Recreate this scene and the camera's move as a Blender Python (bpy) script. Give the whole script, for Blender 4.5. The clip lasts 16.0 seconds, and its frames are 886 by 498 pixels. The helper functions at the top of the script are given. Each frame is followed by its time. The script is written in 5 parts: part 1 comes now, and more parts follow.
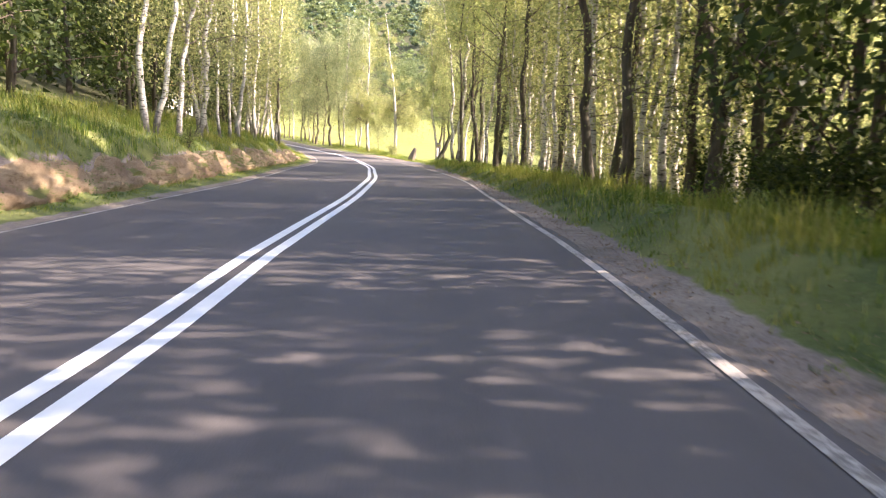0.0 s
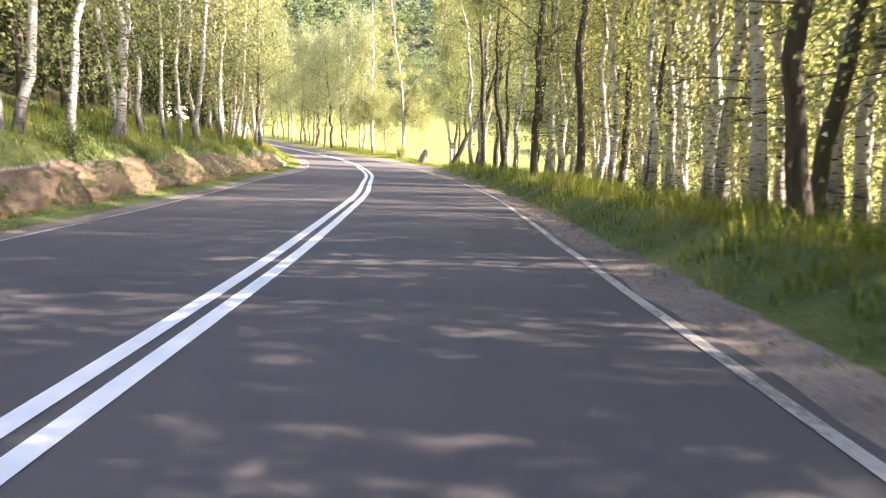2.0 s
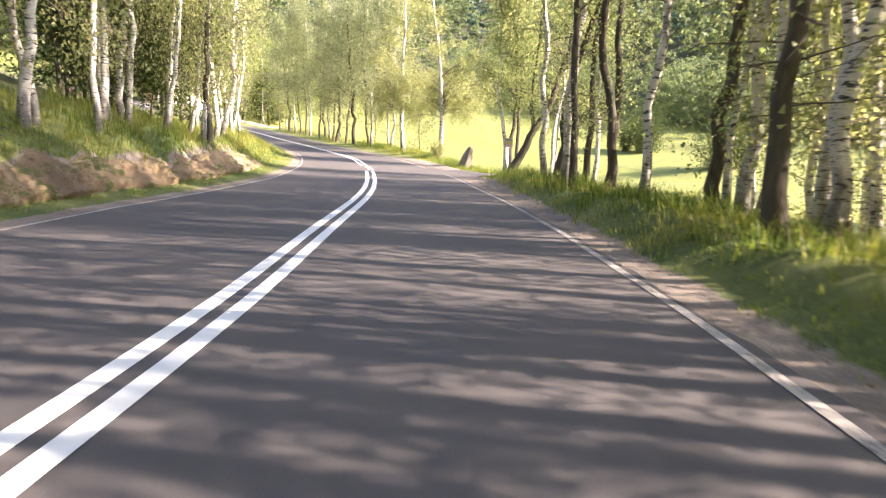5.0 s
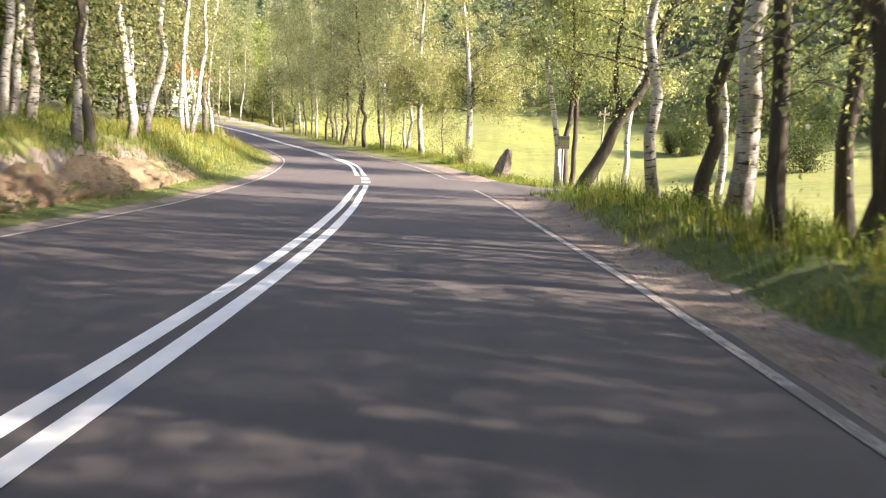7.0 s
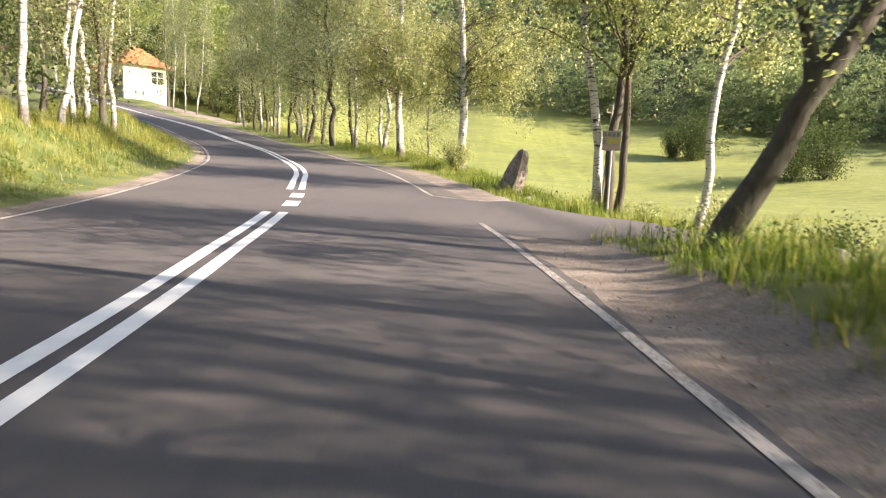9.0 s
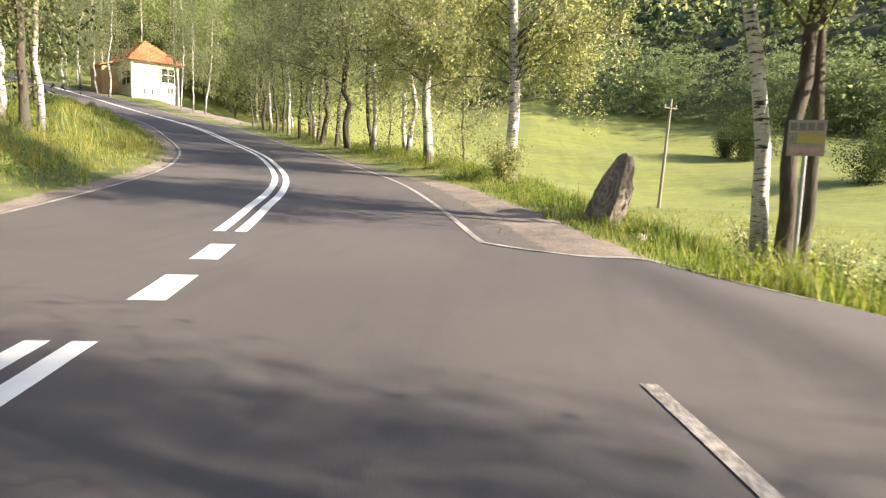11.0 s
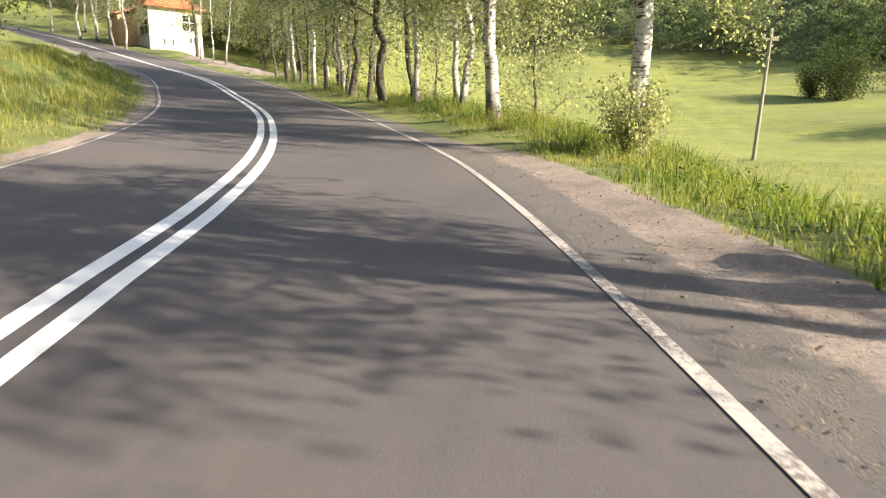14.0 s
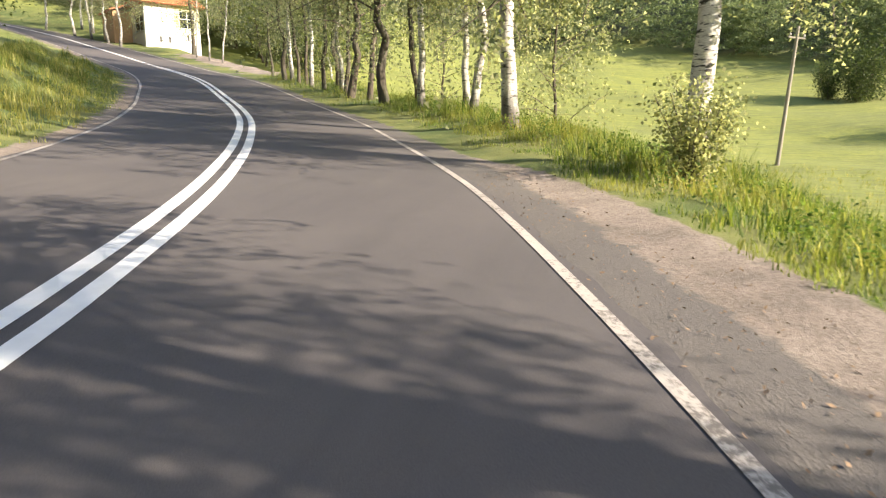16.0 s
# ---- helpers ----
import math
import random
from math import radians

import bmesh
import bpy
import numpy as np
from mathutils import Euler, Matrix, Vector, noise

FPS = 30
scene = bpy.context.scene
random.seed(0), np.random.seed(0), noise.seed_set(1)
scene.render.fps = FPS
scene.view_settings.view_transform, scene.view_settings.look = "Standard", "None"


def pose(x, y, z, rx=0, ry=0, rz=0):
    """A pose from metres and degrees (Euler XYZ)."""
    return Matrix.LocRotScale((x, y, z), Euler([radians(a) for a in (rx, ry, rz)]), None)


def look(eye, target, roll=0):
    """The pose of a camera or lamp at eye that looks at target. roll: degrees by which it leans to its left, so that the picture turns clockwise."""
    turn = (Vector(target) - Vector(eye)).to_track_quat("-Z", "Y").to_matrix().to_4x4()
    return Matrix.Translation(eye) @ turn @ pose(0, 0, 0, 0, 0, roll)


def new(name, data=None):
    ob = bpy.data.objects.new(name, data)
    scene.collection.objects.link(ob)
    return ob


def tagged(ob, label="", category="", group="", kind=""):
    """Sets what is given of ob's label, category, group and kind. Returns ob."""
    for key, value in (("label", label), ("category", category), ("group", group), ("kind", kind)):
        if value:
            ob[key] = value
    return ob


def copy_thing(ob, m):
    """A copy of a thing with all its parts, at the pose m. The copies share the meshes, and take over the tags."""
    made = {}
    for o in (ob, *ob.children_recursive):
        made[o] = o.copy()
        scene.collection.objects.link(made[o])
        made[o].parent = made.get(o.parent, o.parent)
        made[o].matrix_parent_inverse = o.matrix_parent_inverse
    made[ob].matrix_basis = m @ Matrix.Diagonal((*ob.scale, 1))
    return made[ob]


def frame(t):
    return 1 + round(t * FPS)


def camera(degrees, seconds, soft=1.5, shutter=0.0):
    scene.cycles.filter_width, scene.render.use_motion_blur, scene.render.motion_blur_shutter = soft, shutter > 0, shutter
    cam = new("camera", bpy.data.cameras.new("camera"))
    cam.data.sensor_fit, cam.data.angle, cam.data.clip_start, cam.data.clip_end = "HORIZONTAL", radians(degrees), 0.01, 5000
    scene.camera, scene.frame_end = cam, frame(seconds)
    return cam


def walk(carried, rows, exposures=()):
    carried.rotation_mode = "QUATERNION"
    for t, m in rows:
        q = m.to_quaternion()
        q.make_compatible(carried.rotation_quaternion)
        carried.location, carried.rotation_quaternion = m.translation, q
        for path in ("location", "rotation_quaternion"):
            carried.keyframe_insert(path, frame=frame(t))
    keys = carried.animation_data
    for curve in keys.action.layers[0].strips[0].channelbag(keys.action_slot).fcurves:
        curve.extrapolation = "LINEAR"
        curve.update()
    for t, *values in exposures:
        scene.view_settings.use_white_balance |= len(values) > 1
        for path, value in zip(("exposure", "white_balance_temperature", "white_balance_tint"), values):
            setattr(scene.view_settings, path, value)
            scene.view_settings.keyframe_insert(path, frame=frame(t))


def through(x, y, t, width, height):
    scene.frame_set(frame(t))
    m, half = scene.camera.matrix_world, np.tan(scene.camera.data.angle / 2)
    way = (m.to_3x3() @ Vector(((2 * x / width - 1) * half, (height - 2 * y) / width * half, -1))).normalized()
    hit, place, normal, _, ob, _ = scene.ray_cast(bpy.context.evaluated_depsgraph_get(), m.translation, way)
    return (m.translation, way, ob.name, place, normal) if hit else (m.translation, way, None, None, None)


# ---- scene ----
cam = camera(67.79, 16.0, soft=1.2, shutter=0.4)
# seconds, x, y, z, yaw, pitch, roll
PATH = [
    (0.0, 0.000, 0.000, 1.150, -0.00, -5.50, -0.27),
    (0.5, -0.030, 1.902, 1.266, 1.03, -5.28, -0.28),
    (1.0, -0.074, 3.855, 1.384, 1.06, -5.33, -0.05),
    (1.5, -0.132, 5.865, 1.504, 1.23, -5.09, 0.00),
    (2.0, -0.196, 7.940, 1.626, 1.13, -5.45, 0.47),
    (2.5, -0.252, 10.082, 1.749, 1.79, -5.72, 0.86),
    (3.0, -0.305, 12.271, 1.874, 2.24, -5.56, 0.57),
    (3.5, -0.373, 14.513, 2.001, 2.83, -4.94, 0.40),
    (4.0, -0.476, 16.833, 2.130, 3.00, -5.07, -0.18),
    (4.5, -0.612, 19.220, 2.258, 3.77, -5.49, -0.51),
    (5.0, -0.774, 21.630, 2.382, 4.97, -5.64, -0.33),
    (5.5, -0.960, 24.029, 2.502, 5.95, -5.68, -0.13),
    (6.0, -1.165, 26.399, 2.617, 6.70, -5.63, -0.03),
    (6.5, -1.384, 28.723, 2.730, 7.18, -5.50, -0.03),
    (7.0, -1.611, 30.992, 2.840, 7.37, -5.32, -0.13),
    (7.5, -1.842, 33.195, 2.950, 7.25, -5.09, -0.30),
    (8.0, -2.079, 35.322, 3.062, 6.79, -4.84, -0.42),
    (8.5, -2.327, 37.367, 3.176, 6.41, -5.66, -0.87),
    (9.0, -2.585, 39.316, 3.295, 6.27, -5.23, -0.74),
    (9.5, -2.845, 41.152, 3.416, 6.69, -4.97, -0.38),
    (10.0, -3.106, 42.873, 3.535, 7.44, -4.86, -0.18),
    (10.5, -3.372, 44.481, 3.650, 8.27, -4.93, -0.24),
    (11.0, -3.646, 45.981, 3.759, 8.96, -5.19, -0.54),
    (11.5, -3.933, 47.379, 3.860, 9.28, -5.64, -0.89),
    (12.0, -4.234, 48.676, 3.952, 9.00, -6.29, -0.74),
    (12.5, -4.549, 49.868, 4.036, 10.06, -7.79, -0.21),
    (13.0, -4.859, 50.910, 4.113, 12.11, -9.75, -0.65),
    (13.5, -5.122, 51.799, 4.183, 13.47, -9.66, 0.03),
    (14.0, -5.312, 52.550, 4.247, 12.90, -9.57, 0.84),
    (14.5, -5.447, 53.196, 4.307, 12.17, -9.41, 1.16),
    (15.0, -5.559, 53.773, 4.363, 11.69, -10.01, 1.17),
    (15.5, -5.701, 54.314, 4.418, 12.17, -9.68, 0.81),
    (16.0, -5.891, 54.837, 4.473, 13.40, -9.61, 0.64),
]
walk(cam, [(t, pose(x, y, z, 90 + pitch, roll, yaw)) for t, x, y, z, yaw, pitch, roll in PATH],
     exposures=[(0.0, 2.587, 6300, 22), (2.5, 2.757, 6300, 22), (5.0, 2.517, 6300, 21), (8.0, 1.957, 6350, 18), (11.5, 1.637, 6350, 10), (16.0, 1.587, 6350, 10)])

# ---- daylight: a low evening sun from the right ----
SUN_HIGH, SUN_FROM = 25.0, (0.992, -0.125)
world = bpy.data.worlds.new("sky")
scene.world = world
world.use_nodes = True
sky = world.node_tree.nodes.new("ShaderNodeTexSky")
sky.sky_type, sky.sun_disc = "NISHITA", False
sky.sun_elevation, sky.sun_rotation = radians(SUN_HIGH), math.atan2(SUN_FROM[0], SUN_FROM[1])
sky.altitude, sky.dust_density = 600, 3.0
world.node_tree.links.new(sky.outputs[0], world.node_tree.nodes["Background"].inputs[0])
world.node_tree.nodes["Background"].inputs[1].default_value = 0.114
sun = new("sun", bpy.data.lights.new("sun", "SUN"))
sun.data.energy, sun.data.angle, sun.data.color = 4.92, radians(0.55), (1.0, 0.87, 0.68)
sun.matrix_world = look((0, 0, 0), (-SUN_FROM[0], -SUN_FROM[1], -math.tan(radians(SUN_HIGH))))

# ---- the lie of the land ----
# centre of the double line: x, y, height, cross fall to the right
CENTRE = np.array([
    (-1.75, -60, -3.9, 0.0), (-1.75, -30, -2.1, 0.0), (-1.75, -12, -0.85, 0.0), (-1.8, 4.1, 0.24, 0.005), (-1.88, 9.5, 0.56, 0.0),
    (-2.0, 15.0, 0.87, -0.006), (-2.3, 20.0, 1.14, -0.011), (-2.74, 25.6, 1.43, -0.016), (-3.38, 31.2, 1.75, -0.02),
    (-4.0, 36.6, 2.06, -0.023), (-4.75, 41.5, 2.36, -0.026), (-5.4, 45.2, 2.61, -0.027), (-6.3, 49.5, 2.92, -0.028), (-7.35, 53.4, 3.24, -0.028),
    (-8.62, 57.4, 3.62, -0.026), (-10.13, 61.4, 4.01, -0.025), (-12.03, 65.4, 4.43, -0.02), (-14.6, 70.0, 5.02, -0.015),
    (-18.4, 75.5, 5.84, -0.008), (-25.5, 84.5, 7.48, 0.0), (-33.0, 91.0, 9.1, 0.0), (-42.6, 98.2, 11.3, 0.0),
    (-51.6, 103.7, 13.4, 0.0), (-62.0, 108.0, 15.6, 0.0), (-80.0, 113.0, 19.0, 0.0), (-120.0, 121.0, 26.0, 0.0)])


def spline(knots, step):
    """Points along a smooth curve through the knots, evenly spaced."""
    fine = []
    for i in range(len(knots) - 1):
        a, b, c, d = knots[max(i - 1, 0)], knots[i], knots[i + 1], knots[min(i + 2, len(knots) - 1)]
        l = np.linalg.norm(c[:2] - b[:2])
        la, ld = max(np.linalg.norm(b[:2] - a[:2]), 1e-6), max(np.linalg.norm(d[:2] - c[:2]), 1e-6)
        m0, m1 = (c - a) * l / (l + la), (d - b) * l / (l + ld)
        for k in np.linspace(0, 1, 24, endpoint=False):
            fine.append((2 * k**3 - 3 * k**2 + 1) * b + (k**3 - 2 * k**2 + k) * m0 + (3 * k**2 - 2 * k**3) * c + (k**3 - k**2) * m1)
    fine = np.array(fine + [knots[-1]])
    run = np.concatenate([[0], np.cumsum(np.linalg.norm(np.diff(fine[:, :2], axis=0), axis=1))])
    at = np.arange(0, run[-1], step)
    return at, np.stack([np.interp(at, run, fine[:, j]) for j in range(fine.shape[1])], 1)


RUN, LINE = spline(CENTRE, 0.5)
RUN = RUN - 64.1  # nought abreast of the walk's start
TANGENT = np.gradient(LINE[:, :2], axis=0)
TANGENT /= np.linalg.norm(TANGENT, axis=1)[:, None]
RIGHT = np.stack([TANGENT[:, 1], -TANGENT[:, 0]], 1)


def half_right(s):
    return np.interp(s, [0, 4, 9, 12, 18, 22, 27, 36, 43, 50, 58, 70], [3.28, 3.27, 3.13, 3.12, 3.35, 3.47, 3.52, 3.25, 3.14, 2.93, 2.9, 2.65])


def half_left(s):
    return np.interp(s, [0, 6, 10, 16, 20, 29, 34, 39, 44, 58, 80], [3.82, 3.93, 4.0, 3.85, 3.95, 3.9, 3.5, 3.15, 3.1, 2.85, 2.7])


def smooth(a, b, v):
    k = np.clip((v - a) / (b - a), 0, 1)
    return k * k * (3 - 2 * k)


def along(x, y):
    """For places: the way along the road, and the way off its centre to the right."""
    x, y = np.atleast_1d(x).astype(float), np.atleast_1d(y).astype(float)
    s, u = np.empty_like(x), np.empty_like(x)
    for i in range(0, len(x), 4000):
        dx, dy = x[i:i + 4000, None] - LINE[None, :, 0], y[i:i + 4000, None] - LINE[None, :, 1]
        j = np.argmin(dx * dx + dy * dy, axis=1)
        k = np.arange(len(j))
        fx, fy = dx[k, j], dy[k, j]
        step = np.clip(fx * TANGENT[j, 0] + fy * TANGENT[j, 1], -0.4, 0.4)
        s[i:i + 4000] = RUN[j] + step
        side = np.where(fx * RIGHT[j, 0] + fy * RIGHT[j, 1] > 0, 1, -1)
        u[i:i + 4000] = side * np.sqrt(np.maximum((fx - step * TANGENT[j, 0])**2 + (fy - step * TANGENT[j, 1])**2, 0))
    return s, u


def road_height(s, u):
    return np.interp(s, RUN, LINE[:, 2]) + np.interp(s, RUN, LINE[:, 3]) * np.clip(u, -6, 6)


def waves(x, y, size):
    """Soft unevenness, -1 to 1."""
    return (np.sin(x / size * 2.1 + 1.3 * np.sin(y / size * 1.3)) * np.cos(y / size * 1.7 + 0.9 * np.sin(x / size * 0.8 + 2))
            + 0.5 * np.sin(x / size * 4.7 + y / size * 3.9 + 1)) / 1.5


def bank_foot(s):
    return np.interp(s, [0, 40, 50, 75], [1.15, 1.15, 0.9, 0.8])


def bank_top(s):
    return np.interp(s, [0, 36, 50, 75], [2.5, 2.6, 3.9, 4.2])


def bank_high(s):
    return np.interp(s, [-20, 0, 20, 36, 50, 62, 75, 95], [1.4, 1.45, 1.2, 1.17, 1.05, 0.95, 0.85, 0.5])


# the side road's middle, and its half width
SIDE = np.array([(-4.2, 51.2), (-2.4, 50.6), (-0.6, 49.6), (2.0, 49.1), (5.5, 49.6), (10.0, 51.5)])


def side_way(x, y):
    best = np.full(np.shape(x), 1e9)
    for (ax, ay), (bx, by) in zip(SIDE[:-1], SIDE[1:]):
        k = np.clip(((x - ax) * (bx - ax) + (y - ay) * (by - ay)) / ((bx - ax)**2 + (by - ay)**2), 0, 1)
        best = np.minimum(best, np.hypot(x - ax - k * (bx - ax), y - ay - k * (by - ay)))
    return best


# the side road's two edges
NEAR_KERB = np.array([(-3.15, 48.75, 0.0), (-2.3, 48.1, 0), (-0.9, 47.95, 0), (2.0, 47.9, 0), (6.0, 48.6, 0), (10.0, 50.2, 0)])
FAR_KERB = np.array([(-4.38, 53.82, 0.0), (-3.95, 53.56, 0), (-3.25, 53.33, 0), (-2.3, 52.8, 0), (-1.4, 51.9, 0), (0.0, 51.0, 0), (3.0, 50.6, 0), (9.0, 52.6, 0)])


def height(x, y, under=True):
    """The ground's height; under the asphalt it lies a little lower."""
    x, y = np.atleast_1d(x).astype(float), np.atleast_1d(y).astype(float)
    s, u = along(x, y)
    base = road_height(s, u)
    er, el = u - half_right(s), -u - half_left(s)
    # right: verge, then down to the meadow or the wood's floor, which rises again far off
    ahead = np.clip(y - 85, 0, 150)
    tilt = np.interp(y, [40, 90], [0.085, 0.03])
    far_off = smooth(85, 125, y)
    rise = (1 - far_off) * np.clip(-x - 8, 0, 80) + far_off * np.minimum(10 * np.logaddexp(0, (-x - 8) / 10), 80)
    low = 2.5 + np.where(y < 60, 0.06, -0.012) * (y - 60) + 0.00100 * ahead**2 - tilt * np.clip(x + 5, -60, 60) + 0.25 * rise + 0.3 * waves(x, y, 14)
    low += 5.7 * smooth(38, 114, er) * smooth(-30, -6, x) + 0.45 * waves(x, y, 33) * smooth(15, 40, er)
    low = np.maximum(low, base - 7)
    fall = smooth(2.3, 9.5, er)
    z = base + fall * (low - base)
    z += 0.10 * smooth(0.9, 1.5, er) * (1 - fall)
    z += smooth(1.5, 4, er) * 0.06 * waves(x, y, 1.1)
    z += (0.25 + 0.08 * waves(x, y, 2.3)) * smooth(0.55, 1.3, er) * smooth(3.4, 1.6, er) * smooth(43, 37, s)
    z += 0.13 * smooth(1.6, 2.6, er) * smooth(7, 4, er) * smooth(49, 52, s) * (1 + waves(x, y, 1.6))
    z -= 0.55 * smooth(0.9, 4.0, er) * smooth(44, 50, s) * smooth(62, 55, s)
    # left: a dirt strip, a low verge, the cut bank, then the hillside
    foot, top, high = bank_foot(s), bank_top(s), bank_high(s)
    bumps = waves(x * 1.0, y, 0.9)
    up = smooth(foot, top, el + 0.22 * bumps) * high
    up = up + 0.06 * smooth(0.4, 0.9, el) + np.maximum(el - top, 0) * (0.13 + 0.2 * smooth(54, 40, s)) + np.maximum(el - 14, 0) * 0.14
    up += smooth(1.2, 3, el) * (0.07 * waves(x, y, 1.3) + 0.42 * smooth(46, 54, s) * waves(x, y, 2.2) + 0.10 * smooth(46, 54, s) * waves(x, y, 0.9))
    z = np.where(u < 0, base + np.where(el > 0, up, 0), z)
    # far hills
    far = np.where(u > 0, np.maximum(er - 130, 0), np.maximum(el - 30, 0))
    z += np.minimum(0.46 * far, 125 + 12 * waves(x, y, 90)) * (1 + 0.12 * waves(x, y, 60))
    if under:
        z -= 0.012 * smooth(0.5, 0.25, np.maximum(er, el)) + 0.04 * smooth(0.0, -0.4, np.maximum(er, el))
        z -= 0.05 * smooth(0.1, 0.45, y - np.interp(x, NEAR_KERB[:, 0], NEAR_KERB[:, 1])) * smooth(0.1, 0.45, np.interp(x, FAR_KERB[:, 0], FAR_KERB[:, 1]) - y) * smooth(9.5, 8.5, x) * smooth(-0.2, 0.1, er)
    return z


def spot(x, y):
    return float(height(x, y)[0])

# ---- materials ----
def material(name, rough=0.8, metal=0.0):
    m = bpy.data.materials.new(name)
    m.use_nodes = True
    b = m.node_tree.nodes["Principled BSDF"]
    b.inputs["Roughness"].default_value, b.inputs["Metallic"].default_value = rough, metal
    return m, m.node_tree.nodes, m.node_tree.links, b


def coords(nodes, links, scale=(1, 1, 1), which="Object"):
    t, mp = nodes.new("ShaderNodeTexCoord"), nodes.new("ShaderNodeMapping")
    mp.inputs["Scale"].default_value = scale
    links.new(t.outputs[which], mp.inputs[0])
    return mp.outputs[0]


def noise_tex(nodes, links, at, scale, detail=6, rough=0.6):
    n = nodes.new("ShaderNodeTexNoise")
    n.inputs["Scale"].default_value, n.inputs["Detail"].default_value, n.inputs["Roughness"].default_value = scale, detail, rough
    links.new(at, n.inputs["Vector"])
    return n.outputs["Fac"]


def ramp(nodes, links, fac, stops):
    r = nodes.new("ShaderNodeValToRGB")
    e = r.color_ramp.elements
    while len(e) < len(stops):
        e.new(0.5)
    for k, (p, c) in zip(e, stops):
        k.position, k.color = p, (*c, 1) if len(c) == 3 else c
    links.new(fac, r.inputs[0])
    return r.outputs[0]


def mixed(nodes, links, fac, a, b, mode="MIX"):
    m = nodes.new("ShaderNodeMix")
    m.data_type, m.blend_type = "RGBA", mode
    for socket, v in ((m.inputs[0], fac), (m.inputs[6], a), (m.inputs[7], b)):
        if isinstance(v, (int, float)):
            socket.default_value = v
        elif isinstance(v, tuple):
            socket.default_value = (*v, 1)
        else:
            links.new(v, socket)
    return m.outputs[2]


def bump(nodes, links, bsdf, h, strength=0.4, distance=0.02):
    b = nodes.new("ShaderNodeBump")
    b.inputs["Strength"].default_value, b.inputs["Distance"].default_value = strength, distance
    links.new(h, b.inputs["Height"])
    links.new(b.outputs[0], bsdf.inputs["Normal"])


def speckled(name, stops, scale, rough=0.85, patch=None, patch_scale=1.0, relief=0.4, depth=0.02, stretch=(1, 1, 1)):
    """A surface of fine grain with broad patches over it."""
    m, n, l, b = material(name, rough)
    at = coords(n, l, stretch)
    fine = noise_tex(n, l, at, scale)
    colour = ramp(n, l, fine, stops)
    if patch:
        colour = mixed(n, l, ramp(n, l, noise_tex(n, l, at, patch_scale, 4), [(0.42, (0, 0, 0)), (0.62, (1, 1, 1))]), colour, patch)
    l.new(colour, b.inputs["Base Color"])
    bump(n, l, b, fine, relief, depth)
    return m


def leafy(name, stops, through, share=0.45, dry=None):
    """Leaves: each a shade of its own, and light shines through them."""
    m, n, l, b = material(name, 0.55)
    g = n.new("ShaderNodeNewGeometry")
    colour = ramp(n, l, g.outputs["Random Per Island"], stops)
    if dry:
        colour = mixed(n, l, ramp(n, l, noise_tex(n, l, coords(n, l), 0.55, 5, 0.65), [(0.46, (0, 0, 0)), (0.64, (0.75, 0.75, 0.75))]), colour, dry)
    l.new(colour, b.inputs["Base Color"])
    b.inputs["Specular IOR Level"].default_value = 0.25
    t, mx = n.new("ShaderNodeBsdfTranslucent"), n.new("ShaderNodeMixShader")
    l.new(mixed(n, l, 1.0, colour, through, "MULTIPLY"), t.inputs[0])
    mx.inputs[0].default_value = share
    l.new(b.outputs[0], mx.inputs[1])
    l.new(t.outputs[0], mx.inputs[2])
    l.new(mx.outputs[0], n["Material Output"].inputs[0])
    return m


BIRCH_LEAF = leafy("birch_leaves", [(0, (0.092, 0.115, 0.048)), (0.5, (0.188, 0.2, 0.098)), (1, (0.32, 0.32, 0.165))], (2.65, 2.55, 2.0), 0.55)
DARK_LEAF = leafy("alder_leaves", [(0, (0.083, 0.112, 0.043)), (0.6, (0.19, 0.21, 0.097)), (1, (0.33, 0.33, 0.16))], (2.65, 2.65, 2.0), 0.55)
# dark green leaves; the wood's shade is put into this colour
DARK_SHADE_LEAF = leafy("dark_shade_leaves", [(0, (0.026, 0.042, 0.014)), (0.6, (0.05, 0.07, 0.022)), (1, (0.10, 0.12, 0.038))], (1.8, 1.8, 1.3), 0.45)
GRASS = leafy("grass_blades", [(0, (0.04, 0.075, 0.013)), (0.45, (0.105, 0.155, 0.027)), (0.8, (0.2, 0.24, 0.048)), (1, (0.38, 0.34, 0.16))], (1.9, 1.9, 1.1), 0.42, (0.29, 0.265, 0.08))
GOLD_GRASS = leafy("golden_grass_blades", [(0, (0.05, 0.09, 0.016)), (0.4, (0.14, 0.18, 0.035)), (0.75, (0.29, 0.29, 0.07)), (1, (0.5, 0.44, 0.2))], (1.9, 1.8, 1.1), 0.42, (0.33, 0.30, 0.085))
HILL_LEAF = leafy("hill_foliage", [(0, (0.05, 0.08, 0.028)), (0.5, (0.085, 0.12, 0.042)), (1, (0.14, 0.17, 0.06))], (1.6, 1.6, 1.2), 0.4)
# pale, low-contrast greens: the haze is put into the leaf colour
HAZY_FAR_LEAF = leafy("hazy_far_foliage", [(0, (0.13, 0.17, 0.085)), (0.5, (0.17, 0.21, 0.10)), (1, (0.215, 0.245, 0.12))], (1.5, 1.5, 1.2), 0.45)
ROW_LEAF = leafy("row_tree_leaves", [(0, (0.09, 0.115, 0.055)), (0.5, (0.185, 0.205, 0.115)), (1, (0.33, 0.335, 0.2))], (2.6, 2.5, 2.3), 0.55)
WEED = leafy("weed_leaves", [(0, (0.045, 0.085, 0.018)), (0.6, (0.11, 0.17, 0.035)), (1, (0.2, 0.26, 0.065))], (1.8, 1.8, 1.2), 0.4)
